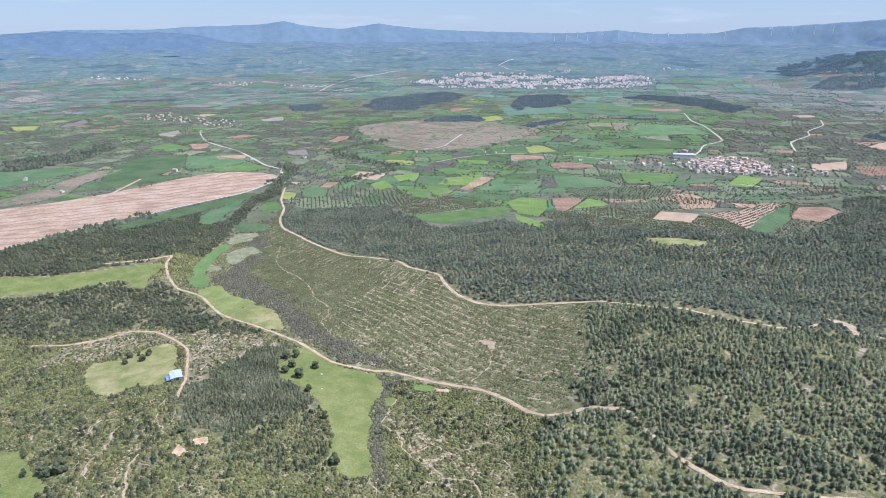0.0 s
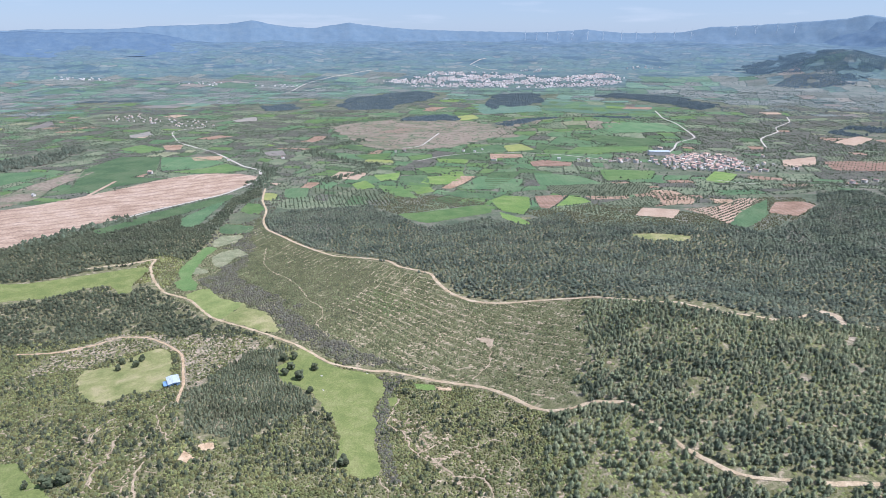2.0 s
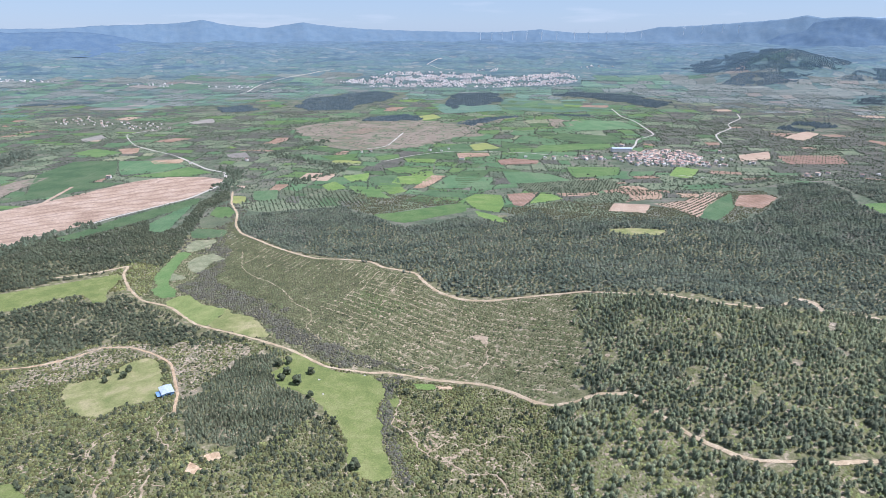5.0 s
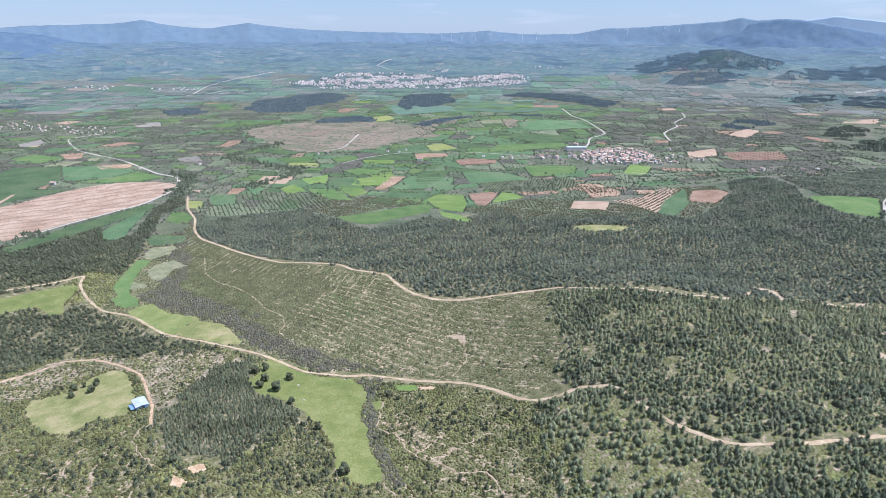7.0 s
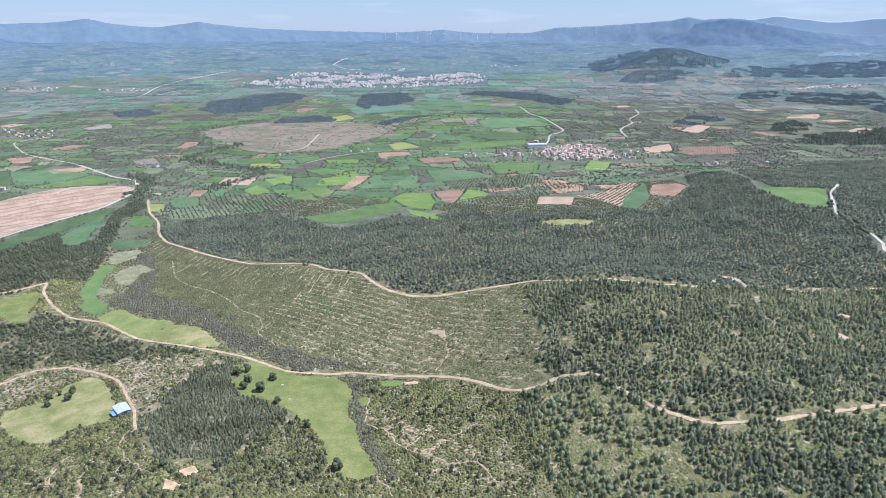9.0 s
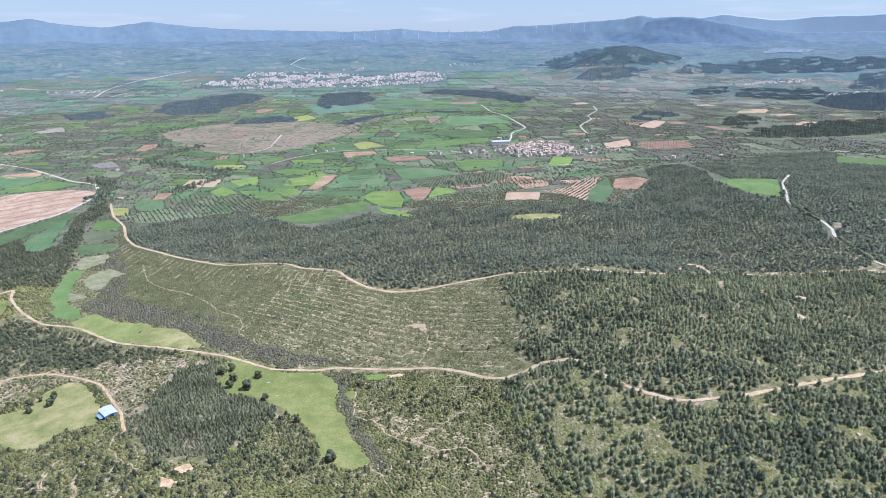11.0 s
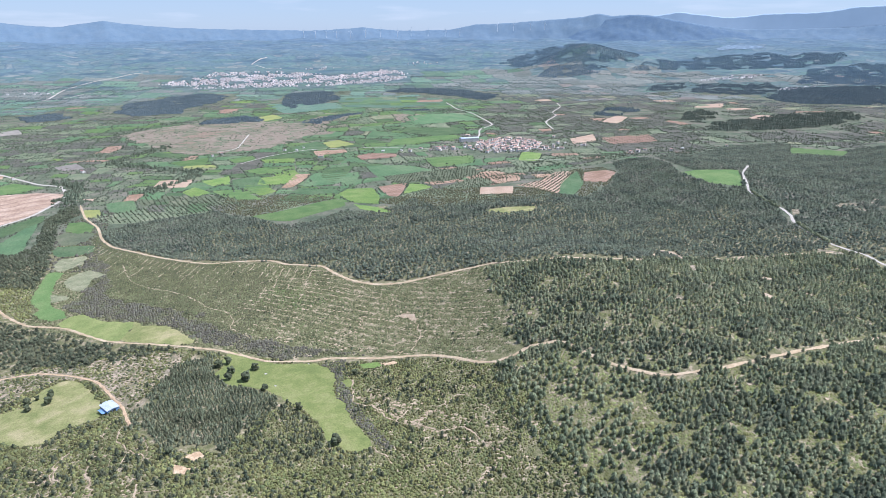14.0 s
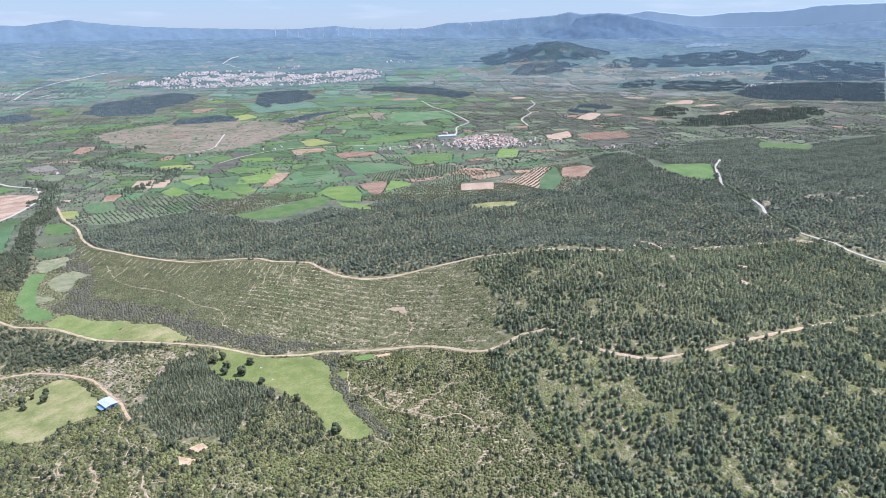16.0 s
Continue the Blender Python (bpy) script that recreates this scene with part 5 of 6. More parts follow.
# single shrubs nearest the camera
SH = [tri_mesh("shrub", *clump(ICO_V, ICO_F, [(rng.uniform(-0.6, 0.6), rng.uniform(-0.6, 0.6), rng.uniform(0.15, 0.8), rng.uniform(0.4, 0.75), 0.85) for _ in range(7)], 0.25), M["shrub"]) for _ in range(5)]
x, y = scatter([(-110, 256), (-20, 226), (-25, 286), (-100, 292)], 3.0)
for i, (a, b) in enumerate(list(zip(x, y))[:300]):
    o = tagged(new("shrub", SH[i % 5]), "low rounded olive-green maquis shrub", "shrub", "shrubs of the near slope")
    o.matrix_basis = pose(a, b, hz(a, b) - 0.05, 0, 0, rng.uniform(0, 360)) @ Matrix.Scale(rng.uniform(0.8, 1.5), 4)

# ---- the plain: a patchwork of small fields ----
VILLAGE = [(479, 1167), (470, 1235), (512, 1292), (559, 1333), (643, 1351), (665, 1320), (690, 1235), (755, 1175), (708, 1120), (626, 1130), (560, 1140)]
HAMLET = [(-1077, 2194), (-977, 2239), (-841, 2094), (-671, 2036), (-599, 1875), (-671, 1829), (-797, 1936), (-1001, 2073)]
TOWN = [(-181, 3493), (40, 3700), (123, 3833), (455, 3801), (795, 3585), (1104, 3697), (1178, 3420), (980, 3242), (639, 3225), (256, 3273), (0, 3302)]
FAR_WOODS = [[(-326, 2519), (-295, 2817), (-125, 3022), (4, 3130), (108, 2911), (34, 2690), (-81, 2552), (-102, 2362), (-256, 2351)],
             [(-69, 1978), (-31, 2125), (86, 2213), (156, 2138), (125, 2027), (15, 1981)],
             [(221, 1948), (298, 1972), (394, 2064), (449, 1975), (333, 1881), (267, 1813)],
             [(349, 2904), (423, 3027), (581, 2987), (533, 2609), (387, 2426), (330, 2484), (286, 2349), (259, 2461)],
             [(794, 2848), (954, 2987), (1157, 2758), (1219, 2479), (1064, 2275), (1013, 2435), (938, 2704)],
             [(1903, 2347), (2127, 2521), (2274, 2479), (2186, 2362), (1953, 2245)],
             [(2046, 2197), (2295, 2418), (2588, 2223), (2474, 2058), (2153, 1910), (2013, 1997)],
             [(2059, 1804), (2522, 2098), (2814, 1864), (2907, 1707), (2245, 1317), (2063, 1505), (1950, 1607)],
             [(1208, 1366), (1467, 1614), (1576, 1592), (1426, 1432), (1254, 1314)],
             [(1133, 1207), (1299, 1325), (1609, 1376), (1839, 1307), (1749, 1189), (1502, 1138), (1271, 1133)],
             [(1118, 1675), (1293, 1809), (1402, 1785), (1317, 1667), (1157, 1603)],
             [(-930, 1281), (-899, 1306), (-867, 1375), (-824, 1541), (-765, 1440), (-762, 1300), (-791, 1209), (-814, 1176), (-858, 1176)],
             [(-620, 2500), (-500, 2560), (-430, 2380), (-560, 2330)], [(560, 2020), (700, 2060), (690, 1960), (560, 1930)],
             [(-1400, 2700), (-1150, 2750), (-1150, 2690), (-1400, 2630)]]
FIELDS = list(KEEP_OUT)
BLOCK = [VILLAGE, HAMLET, TOWN] + FAR_WOODS + [W_UPPER, W_LEFT, W_FAR_R, SLOPE]

BOXES = [(q, min(p[0] for p in q), max(p[0] for p in q), min(p[1] for p in q), max(p[1] for p in q)) for q in BLOCK]


def warp(x, y):
    return x + 30 * swell(x, y, 330, 21) + 9 * swell(x, y, 110, 22), y + 30 * swell(x, y, 350, 23) + 9 * swell(x, y, 100, 24)


def blocked(x, y):
    x, y = np.asarray(x, float), np.asarray(y, float)
    r = np.zeros(x.shape, bool)
    for q, x0, x1, y0, y1 in BOXES:
        if x1 < x.min() or x0 > x.max() or y1 < y.min() or y0 > y.max():
            continue
        box = (x >= x0) & (x <= x1) & (y >= y0) & (y <= y1)
        if box.any():
            r |= box & inside(q, x, y) if x.size < 200 else r
            if x.size >= 200:
                r[box] |= inside(q, x[box], y[box])
    return r


FIELD_BOX = [(min(p[0] for p in q), max(p[0] for p in q), min(p[1] for p in q), max(p[1] for p in q)) for q in FIELDS]


def overlaps(x, y):
    """Whether a plot touches one of the fields laid out by hand."""
    ring = [(x[0, 0], y[0, 0]), (x[0, 5], y[0, 5]), (x[5, 5], y[5, 5]), (x[5, 0], y[5, 0])]
    for q, (x0, x1, y0, y1) in zip(FIELDS, FIELD_BOX):
        if x1 < x.min() or x0 > x.max() or y1 < y.min() or y0 > y.max():
            continue
        if inside(q, x.ravel(), y.ravel()).any() or inside(ring, [p[0] for p in q[::3]], [p[1] for p in q[::3]]).any():
            return True
    return False


plots = []


def split(u0, u1, v0, v1, depth):
    du, dv = u1 - u0, v1 - v0
    limit = 47 + 0.024 * v0 + max(0, v0 - 1900) * 0.04
    if max(du, dv) < limit * rng.uniform(0.8, 1.7) and depth > 3:
        plots.append((u0, u1, v0, v1))
    elif du > dv * rng.uniform(0.6, 1.5):
        c = u0 + du * rng.uniform(0.36, 0.64)
        split(u0, c, v0, v1, depth + 1)
        split(c, u1, v0, v1, depth + 1)
    else:
        c = v0 + dv * rng.uniform(0.36, 0.64)
        split(u0, u1, v0, c, depth + 1)
        split(u0, u1, c, v1, depth + 1)


split(-3000, 4000, -250, 3100, 0)
TURN = radians(-14)
single, joined, hedge, dots = 0, {}, [], []
NAMES = {"deep": "deep green crop field in the plain", "bright": "bright green crop field in the plain", "green": "dark green crop field in the plain", "lime": "vivid yellow-green crop field in the plain", "olive": "olive-green pasture in the plain",
         "dull": "grey-brown fallow field in the plain", "brown": "red-brown ploughed field in the plain", "yellow": "yellow rape field in the plain", "tan": "pale tan field in the plain", "pale": "pale fallow field in the plain",
         "far_green": "hazy green crop field far out", "far_dull": "hazy fallow field far out", "far_pale": "hazy pale field far out"}
plots.sort(key=lambda p: p[2])
for u0, u1, v0, v1 in plots:
    g = 1.5
    uu, vv = np.meshgrid(np.linspace(u0 + g, u1 - g, 6), np.linspace(v0 + g, v1 - g, 6))
    x, y = 60 + uu * math.cos(TURN) - vv * math.sin(TURN), 1030 + uu * math.sin(TURN) + vv * math.cos(TURN)
    x, y = warp(x, y)
    mx, my = x.mean(), y.mean()
    r, a = math.hypot(mx - CX, my - CY), math.degrees(math.atan2(mx - CX, my - CY))
    if r > 3800 or my < 860 or a < -52 or a > 75 or blocked(x[::5, ::5], y[::5, ::5]).any() or blocked(mx, my):
        continue
    centre = math.exp(-((a - 11) / 13) ** 2)
    dry = float(ease(23, 30, a))                    # grey scrub and old groves east of the village
    left = a < -8
    rough = math.exp(-((a + 7) / 6) ** 2 - ((r - 1550) / 450) ** 2)      # scrubby ground round the stream
    orchard = 250 < mx < 720 and my < 1090
    p = rng.random()
    if p < 0.30 + 0.50 * centre - 0.32 * dry - 0.25 * rough:
        k = rng.choice(["green", "deep", "bright", "lime", "olive"], p=[0.47, 0.17, 0.22, 0.03, 0.11])
    elif p < 0.86 - 0.2 * rough:
        k = rng.choice(["dull", "olive", "brown", "tan", "yellow", "pale"], p=[0.74, 0.20, 0.04, 0.01, 0.0, 0.01] if dry > 0.5 else [0.56, 0.34, 0.05, 0.01, 0.01, 0.03])
    else:
        k = None
    # far plots switch to the haze-tinted field colours
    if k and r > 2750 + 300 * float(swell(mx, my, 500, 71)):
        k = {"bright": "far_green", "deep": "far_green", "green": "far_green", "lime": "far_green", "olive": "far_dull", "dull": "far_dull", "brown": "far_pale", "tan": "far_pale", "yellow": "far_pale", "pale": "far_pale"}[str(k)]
    if orchard:
        k = rng.choice(["olive", "dull", "brown", "green"], p=[0.42, 0.28, 0.2, 0.1])
    # hedges along two sides, with gaps
    for ex, ey in ((x[0], y[0]), (x[:, 0], y[:, 0])):
        if rng.random() < 0.9:
            n = int(math.hypot(ex[5] - ex[0], ey[5] - ey[0]) / (2.1 if r < 1900 else 4.5))
            t = np.sort(rng.uniform(0, 5, n))
            t = t[np.sin(t * rng.uniform(1, 5) + rng.uniform(0, 6)) > -0.6]
            hedge += list(zip(np.interp(t, range(6), ex) + rng.normal(0, 0.8, len(t)), np.interp(t, range(6), ey) + rng.normal(0, 0.8, len(t))))
    if k is None and r > 3300:
        continue
    if k is None:
        dots += [(rng.uniform(x.min(), x.max()), rng.uniform(y.min(), y.max())) for _ in range(int((u1 - u0) * (v1 - v0) / (70 if a > 18 else 110) * (1 if r < 2200 else 0.4)))]
        continue
    if k in ("dull", "olive", "far_dull", "brown" if orchard else "dull") and rng.random() < (0.95 if orchard else 0.85 if a > 18 or left else 0.45):
        gap = 7.0 if r < 1900 else 11.0
        su = np.arange(u0 + 4, u1 - 4, gap)
        sv = np.arange(v0 + 4, v1 - 4, gap)
        ou, ov = [q.ravel() for q in np.meshgrid(su, sv)]
        ox, oy = warp(60 + ou * math.cos(TURN) - ov * math.sin(TURN), 1030 + ou * math.sin(TURN) + ov * math.cos(TURN))
        dots += [(p_ + rng.normal(0, 0.8), q_ + rng.normal(0, 0.8)) for p_, q_ in zip(ox, oy) if rng.random() < 0.8]
    under = r < 2400 and overlaps(x, y)
    z = h(x, y) + (lift(x, y) * 0.5 - 0.02 if under else lift(x, y) + 0.15)
    V = np.stack([x, y, z], -1).reshape(-1, 3)
    F = [(i * 6 + j, i * 6 + j + 1, i * 6 + j + 7, i * 6 + j + 6) for i in range(5) for j in range(5)]
    if single < 290 and not k.startswith("far"):
        single += 1
        tagged(new("field", mesh_of("field", V, F, M[k], True)), NAMES[k], "field", kind="structure")
    else:
        vs, fs = joined.setdefault(k, ([], []))
        fs += [tuple(q + len(vs) for q in f) for f in F]
        vs += V.tolist()
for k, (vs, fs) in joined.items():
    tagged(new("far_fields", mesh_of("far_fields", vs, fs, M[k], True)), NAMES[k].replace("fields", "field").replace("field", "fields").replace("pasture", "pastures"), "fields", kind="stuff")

# hedges round the fields laid out by hand
for q in FIELDS:
    c = np.array(q)
    m = c.mean(0)
    if 860 < m[1] < 2300 and abs(m[0]) < 1700:
        p0, start = c + (c - m) / (np.linalg.norm(c - m, axis=1)[:, None] + 1e-9) * 2.2, rng.uniform(0, 6)
        t = np.arange(0, len(p0), 0.5 if m[1] < 1900 else 1.0)
        t = t[(np.sin(t * 0.35 + start) > -0.35) & (rng.random(len(t)) < 0.8)]
        i = t.astype(int)
        e = p0[i] + (p0[(i + 1) % len(p0)] - p0[i]) * (t - i)[:, None] + rng.normal(0, 0.5, (len(t), 2))
        hedge += [tuple(k) for k in e]

HEDGE_FAR = [clump(HALF_V, HALF_F, [(0, 0, 1.1, 2.3, 0.7)], 0.3) for k in range(4)]
HEDGE_NEAR = [(v * (1.75, 1.75, 2.4) - (0, 0, 0.3), f) for v, f in (mound(k) for k in range(9))]
HEDGE = [clump(HALF_V, HALF_F, [(0, 0, 1.3, 2.0, 1.0), (1.5, 0.4 * k, 1.0, 1.4, 0.9)], 0.25) for k in range(4)]
for spots, lo_s, hi_s, text in ((hedge, 0.4, 1.25, "dark hedgerow trees and bushes lining the fields"), (dots, 0.6, 1.05, "small grey-green trees dotting groves and fallow land")):
    hx, hy = np.array([p[0] for p in spots]), np.array([p[1] for p in spots])
    ok = clear_of(hx, hy) & ~blocked(hx, hy)
    hx, hy = hx[ok], hy[ok]
    hr = np.hypot(hx - CX, hy - CY) + rng.normal(0, 140, len(hx))
    # past 2400 m the leaves switch to the haze-tinted copy
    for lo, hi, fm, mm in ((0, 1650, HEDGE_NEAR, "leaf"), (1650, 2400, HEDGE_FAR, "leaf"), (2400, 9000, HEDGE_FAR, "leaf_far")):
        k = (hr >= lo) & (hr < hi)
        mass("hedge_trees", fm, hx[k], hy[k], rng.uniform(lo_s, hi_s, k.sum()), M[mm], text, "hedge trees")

# wayside trees and scrub spread over the plain
x, y = scatter([(-1900, 1000), (-420, 900), (-260, 1060), (0, 960), (300, 900), (700, 900), (1700, 900), (2900, 1900), (1500, 3000), (-900, 3000), (-2100, 2200)], 30, 0.5)
ok = clear_of(x, y) & ~blocked(x, y) & thin(x, y, 240, 31, 0.15)
x, y = np.repeat(x[ok], 6), np.repeat(y[ok], 6)
x, y = x + rng.normal(0, 13, len(x)), y + rng.normal(0, 13, len(y))
ok = ~blocked(x, y)
x, y = x[ok], y[ok]
mass("hedge_trees", HEDGE_FAR, x, y, rng.uniform(0.5, 1.2, len(x)), M["leaf"], "scattered bushes and small trees on fallow land", "bushes")
x, y = scatter([(-250, 1870), (-68, 2030), (170, 2000), (235, 1700), (70, 1480), (-125, 1490)], 13, 0.5)
ok = thin(x, y, 90, 33, 0.1)
mass("hedge_trees", HEDGE, x[ok], y[ok], rng.uniform(0.4, 1.0, ok.sum()), M["leaf"], "bushes dotted over the heath", "bushes")
for q in FAR_WOODS:
    x, y = scatter(q, 7.6)
    ok = thin(x, y, 170, 41, -0.15 if len(q) in (5, 6) and min(p[0] for p in q) > 1000 else -0.7) & inside(q, x + 45 * swell(x, y, 130, 43) + 14 * swell(x, y, 40, 47), y + 45 * swell(x, y, 110, 45))
    x, y = x[ok], y[ok]
    # farther plantations take the haze-blue needles
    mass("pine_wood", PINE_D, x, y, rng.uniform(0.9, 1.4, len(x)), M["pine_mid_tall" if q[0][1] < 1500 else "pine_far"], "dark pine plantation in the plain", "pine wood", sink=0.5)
# riverside and wayside trees
for line, gap in (([(-275, 1060), (-300, 1100), (-290, 1180), (-330, 1260)], 3.5), ([(-470, 700), (-440, 790), (-420, 840)], 4.0), ([(-190, 1090), (-100, 1230), (-250, 1400), (-150, 1600)], 4.0)):
    c = np.array(curve(line, False, gap))
    c = np.repeat(c, 3, 0) + rng.normal(0, 9, (len(c) * 3, 2))
    mass("tree_row", HEDGE, c[:, 0], c[:, 1], rng.uniform(0.9, 2.0, len(c)), M["leaf"], "row of dark trees along the road", "tree row")


def grove(poly, gap, turn, label):
    """An orchard: small round trees in straight rows."""
    cx, cy = sum(p[0] for p in poly) / len(poly), sum(p[1] for p in poly) / len(poly)
    u, v = [q.ravel() for q in np.meshgrid(np.arange(-200, 200, gap), np.arange(-200, 200, gap * 1.25))]
    a = radians(turn)
    x, y = cx + u * math.cos(a) - v * math.sin(a), cy + u * math.sin(a) + v * math.cos(a)
    ok = inside(poly, x, y) & (rng.random(len(x)) < 0.94)
    x, y = x[ok] + rng.uniform(-0.5, 0.5, ok.sum()), y[ok] + rng.uniform(-0.5, 0.5, ok.sum())
    f = [clump(ICO_V, ICO_F, [(0, 0, 1.5, 1.5, 0.95), (0.6, 0.3 * k, 1.1, 1.0, 0.9)], 0.2) for k in range(3)]
    mass("olive_grove", f, x, y, rng.uniform(0.6, 0.95, len(x)), M["olivetree"], label, "olive grove")


OLIVES = [(-249, 970), (-209, 967), (-190, 985), (-86, 999), (-52, 963), (-43, 915), (-87, 917), (-200, 896), (-234, 918)]
patch("field", OLIVES, M["olive"], "grassy ground of an olive grove", step=10, keep=False)
grove(OLIVES, 6.2, 12, "grey-green olive trees in straight rows")
grove([(363, 828), (415, 835), (471, 879), (491, 853), (420, 785), (377, 727), (373, 778)], 5.6, 40, "young orchard trees on tan soil")
grove([(841, 1242), (979, 1237), (927, 1139), (802, 1148)], 11, 20, "orchard trees on reddish soil")
patch("field", [(895, 1370), (1075, 1335), (980, 1215), (860, 1250)], M["olive"], "green ground of a large orchard", step=20, keep=False)
grove([(895, 1370), (1075, 1335), (980, 1215), (860, 1250)], 10, 10, "orchard trees on green ground")
for q in ([(255, 1010), (330, 990), (320, 930), (262, 930)], [(340, 980), (400, 960), (390, 900), (335, 915)], [(300, 905), (360, 880), (330, 850), (280, 870)]):
    patch("field", q, M["brown"], "reddish strip of orchard soil", step=10, keep=False, extra=0.2)
    grove(q, 8, -14, "small orchard trees on red soil")

for q, t in (([(195, 850), (262, 742), (300, 748), (275, 775), (250, 900), (200, 872)], 25), ([(-190, 1080), (-60, 1010), (-45, 930), (-95, 930), (-190, 1010)], 8), ([(380, 950), (470, 930), (450, 890), (360, 895)], 15), ([(560, 1000), (680, 980), (640, 900), (550, 900)], 30)):
    patch("field", q, M["olive"], "grassy ground of an orchard", step=12, keep=False)
    grove(q, 7.5, t, "small grey-green orchard trees in rows")

for q, t in (([(214, 1044), (390, 1058), (372, 975), (298, 948), (214, 980)], 12), ([(262, 900), (355, 945), (360, 905), (330, 850), (270, 850)], 30)):
    patch("field", q, M["olive"], "grassy ground of a young orchard", step=12, keep=False, extra=0.25)
    grove(q, 6.5, t, "small light green orchard trees in rows")
for q in ([(130, 850), (185, 735), (262, 712), (377, 705), (380, 778), (310, 850), (250, 895), (196, 868)], [(395, 695), (480, 742), (530, 790), (535, 840), (495, 870), (420, 785)], [(-90, 915), (-40, 850), (40, 895), (100, 915), (60, 960), (-60, 1010)]):
    x, y = scatter(q, 3.4, 0.5)
    ok = clear_of(x, y) & thin(x, y, 40, 57, -0.5)
    mass("shrubs", SHRUB_B, x[ok], y[ok], rng.uniform(0.8, 1.7, ok.sum()), M["twigs"], "grey-green scrub between the wood and the fields", "shrubs", sink=0.1, smooth=True)

# ---- houses ----
def gable(w, d, e, r, over=0.4):
    """Walls with gable ends, and a roof of two thick slopes, as two bmeshes."""
    a, b = bmesh.new(), bmesh.new()
    prof = [(-w / 2, -1.2), (w / 2, -1.2), (w / 2, e), (0, r), (-w / 2, e)]
    f0 = [a.verts.new((x, -d / 2, z)) for x, z in prof]
    f1 = [a.verts.new((x, d / 2, z)) for x, z in prof]
    a.faces.new(f0)
    a.faces.new(f1[::-1])
    for i in (0, 1, 4):
        j = (i + 1) % 5
        a.faces.new((f0[j], f0[i], f1[i], f1[j]))
    k = (r - e) / (w / 2)
    for s in (-1, 1):
        x0, z0 = s * (w / 2 + over), e - over * k
        ring = []
        for y in (-d / 2 - over, d / 2 + over):
            ring.append([b.verts.new(q) for q in ((x0, y, z0 + 0.03), (0, y, r + 0.03), (0, y, r + 0.23), (x0, y, z0 + 0.2))])
        for i in range(4):
            j = (i + 1) % 4
            b.faces.new((ring[0][i], ring[0][j], ring[1][j], ring[1][i]))
        b.faces.new(ring[0][::-1])
        b.faces.new(ring[1])
    for q in (a, b):
        bmesh.ops.recalc_face_normals(q, faces=q.faces)
    return a, b


def house(w, d, e, r, pale=False):
    root = new("house")
    a, b = gable(w, d, e, r)
    wall = part("wall", a, M["wall"], root)
    part("roof", b, M["roof_pale" if pale else "roof"], root, "pale cement gable roof" if pale else "clay-tiled gable roof")
    dark = M["window"]
    for s in (-1, 1):
        for k in (-0.28, 0.05, 0.3):
            for z in ([1.3, 4.0] if e > 4.5 else [1.4]):
                q = bmesh.new()
                bmesh.ops.create_cube(q, size=1, matrix=Matrix.Translation((s * w / 2, k * d, z)) @ Matrix.Diagonal((0.12, 1.0, 1.2, 1)))
                part("window", q, dark, root)
    return tagged(root, "white-washed village house with a " + ("pale cement roof" if pale else "clay-tiled roof"), "house", "houses of the village")


M["window"] = mat("dark_window_glass", [(0.03, 0.035, 0.04), (0.05, 0.055, 0.06)], 1, 0.3, 0.0, rough=0.15, spec=0.5)
KINDS = [house(6.5, 8, 5.4, 6.8), house(7, 10, 5.6, 7.2), house(5.5, 7, 3.0, 4.3, True), house(7, 13, 3.8, 5.5)]
spots = []


def place_houses(poly, gap, limit, turn):
    x, y = scatter(poly, gap, 0.42)
    order = rng.permutation(len(x))[:limit]
    return [(x[i], y[i], turn + rng.choice([0, 90]) + rng.normal(0, 16)) for i in order]


CORE = [(499, 1180), (490, 1250), (559, 1327), (643, 1345), (668, 1255), (626, 1158), (560, 1150)]
spots += place_houses(CORE, 10.5, 150, 20)
spots += place_houses(VILLAGE, 17, 60, 35)
spots += place_houses([(374, 1285), (500, 1285), (490, 1240), (372, 1240)], 22, 18, 10)
spots += place_houses(HAMLET, 26, 60, -30)
for a, b in ((-60, 1400), (-40, 1415), (150, 1285), (290, 1290), (330, 1280), (380, 1290), (345, 1265), (-410, 1310), (-300, 1330), (-520, 1180), (-640, 1010), (760, 1010), (800, 1035), (840, 1000), (720, 985), (890, 1020), (120, 1395), (95, 1405), (140, 1420), (560, 1420), (740, 1300), (1010, 1010), (-760, 1100)):
    spots.append((a, b, rng.uniform(0, 90)))
for i, (a, b, t) in enumerate(spots):
    far = b > 1700
    m = pose(a, b, hz(a, b) + 0.9, 0, 0, t) @ Matrix.Scale(rng.uniform(0.42, 0.66) if far else rng.uniform(0.55, 0.9), 4)
    src = KINDS[i % 4] if i < 4 else KINDS[rng.integers(0, 4)]
    if i < 4:
        src.matrix_basis = m
    else:
        copy_thing(src, m).scale = m.to_scale()

x, y = [np.concatenate(q) for q in zip(scatter(VILLAGE, 13, 0.5), scatter(HAMLET, 15, 0.5))]
mass("garden_trees", HEDGE, x, y, rng.uniform(0.6, 1.3, len(x)), M["leaf"], "garden trees between the village houses", "trees")

# the large white building at the village's end
root = new("public_building")
a, b = gable(18, 44, 8, 9.6, 0.3)
part("wall", a, M["wall"], root)
part("roof", b, M["white"], root, "pale sheet-metal roof")
root.matrix_basis = pose(524, 1338, hz(524, 1338) + 1, 0, 0, 80)
tagged(root, "long white building at the edge of the village", "building")

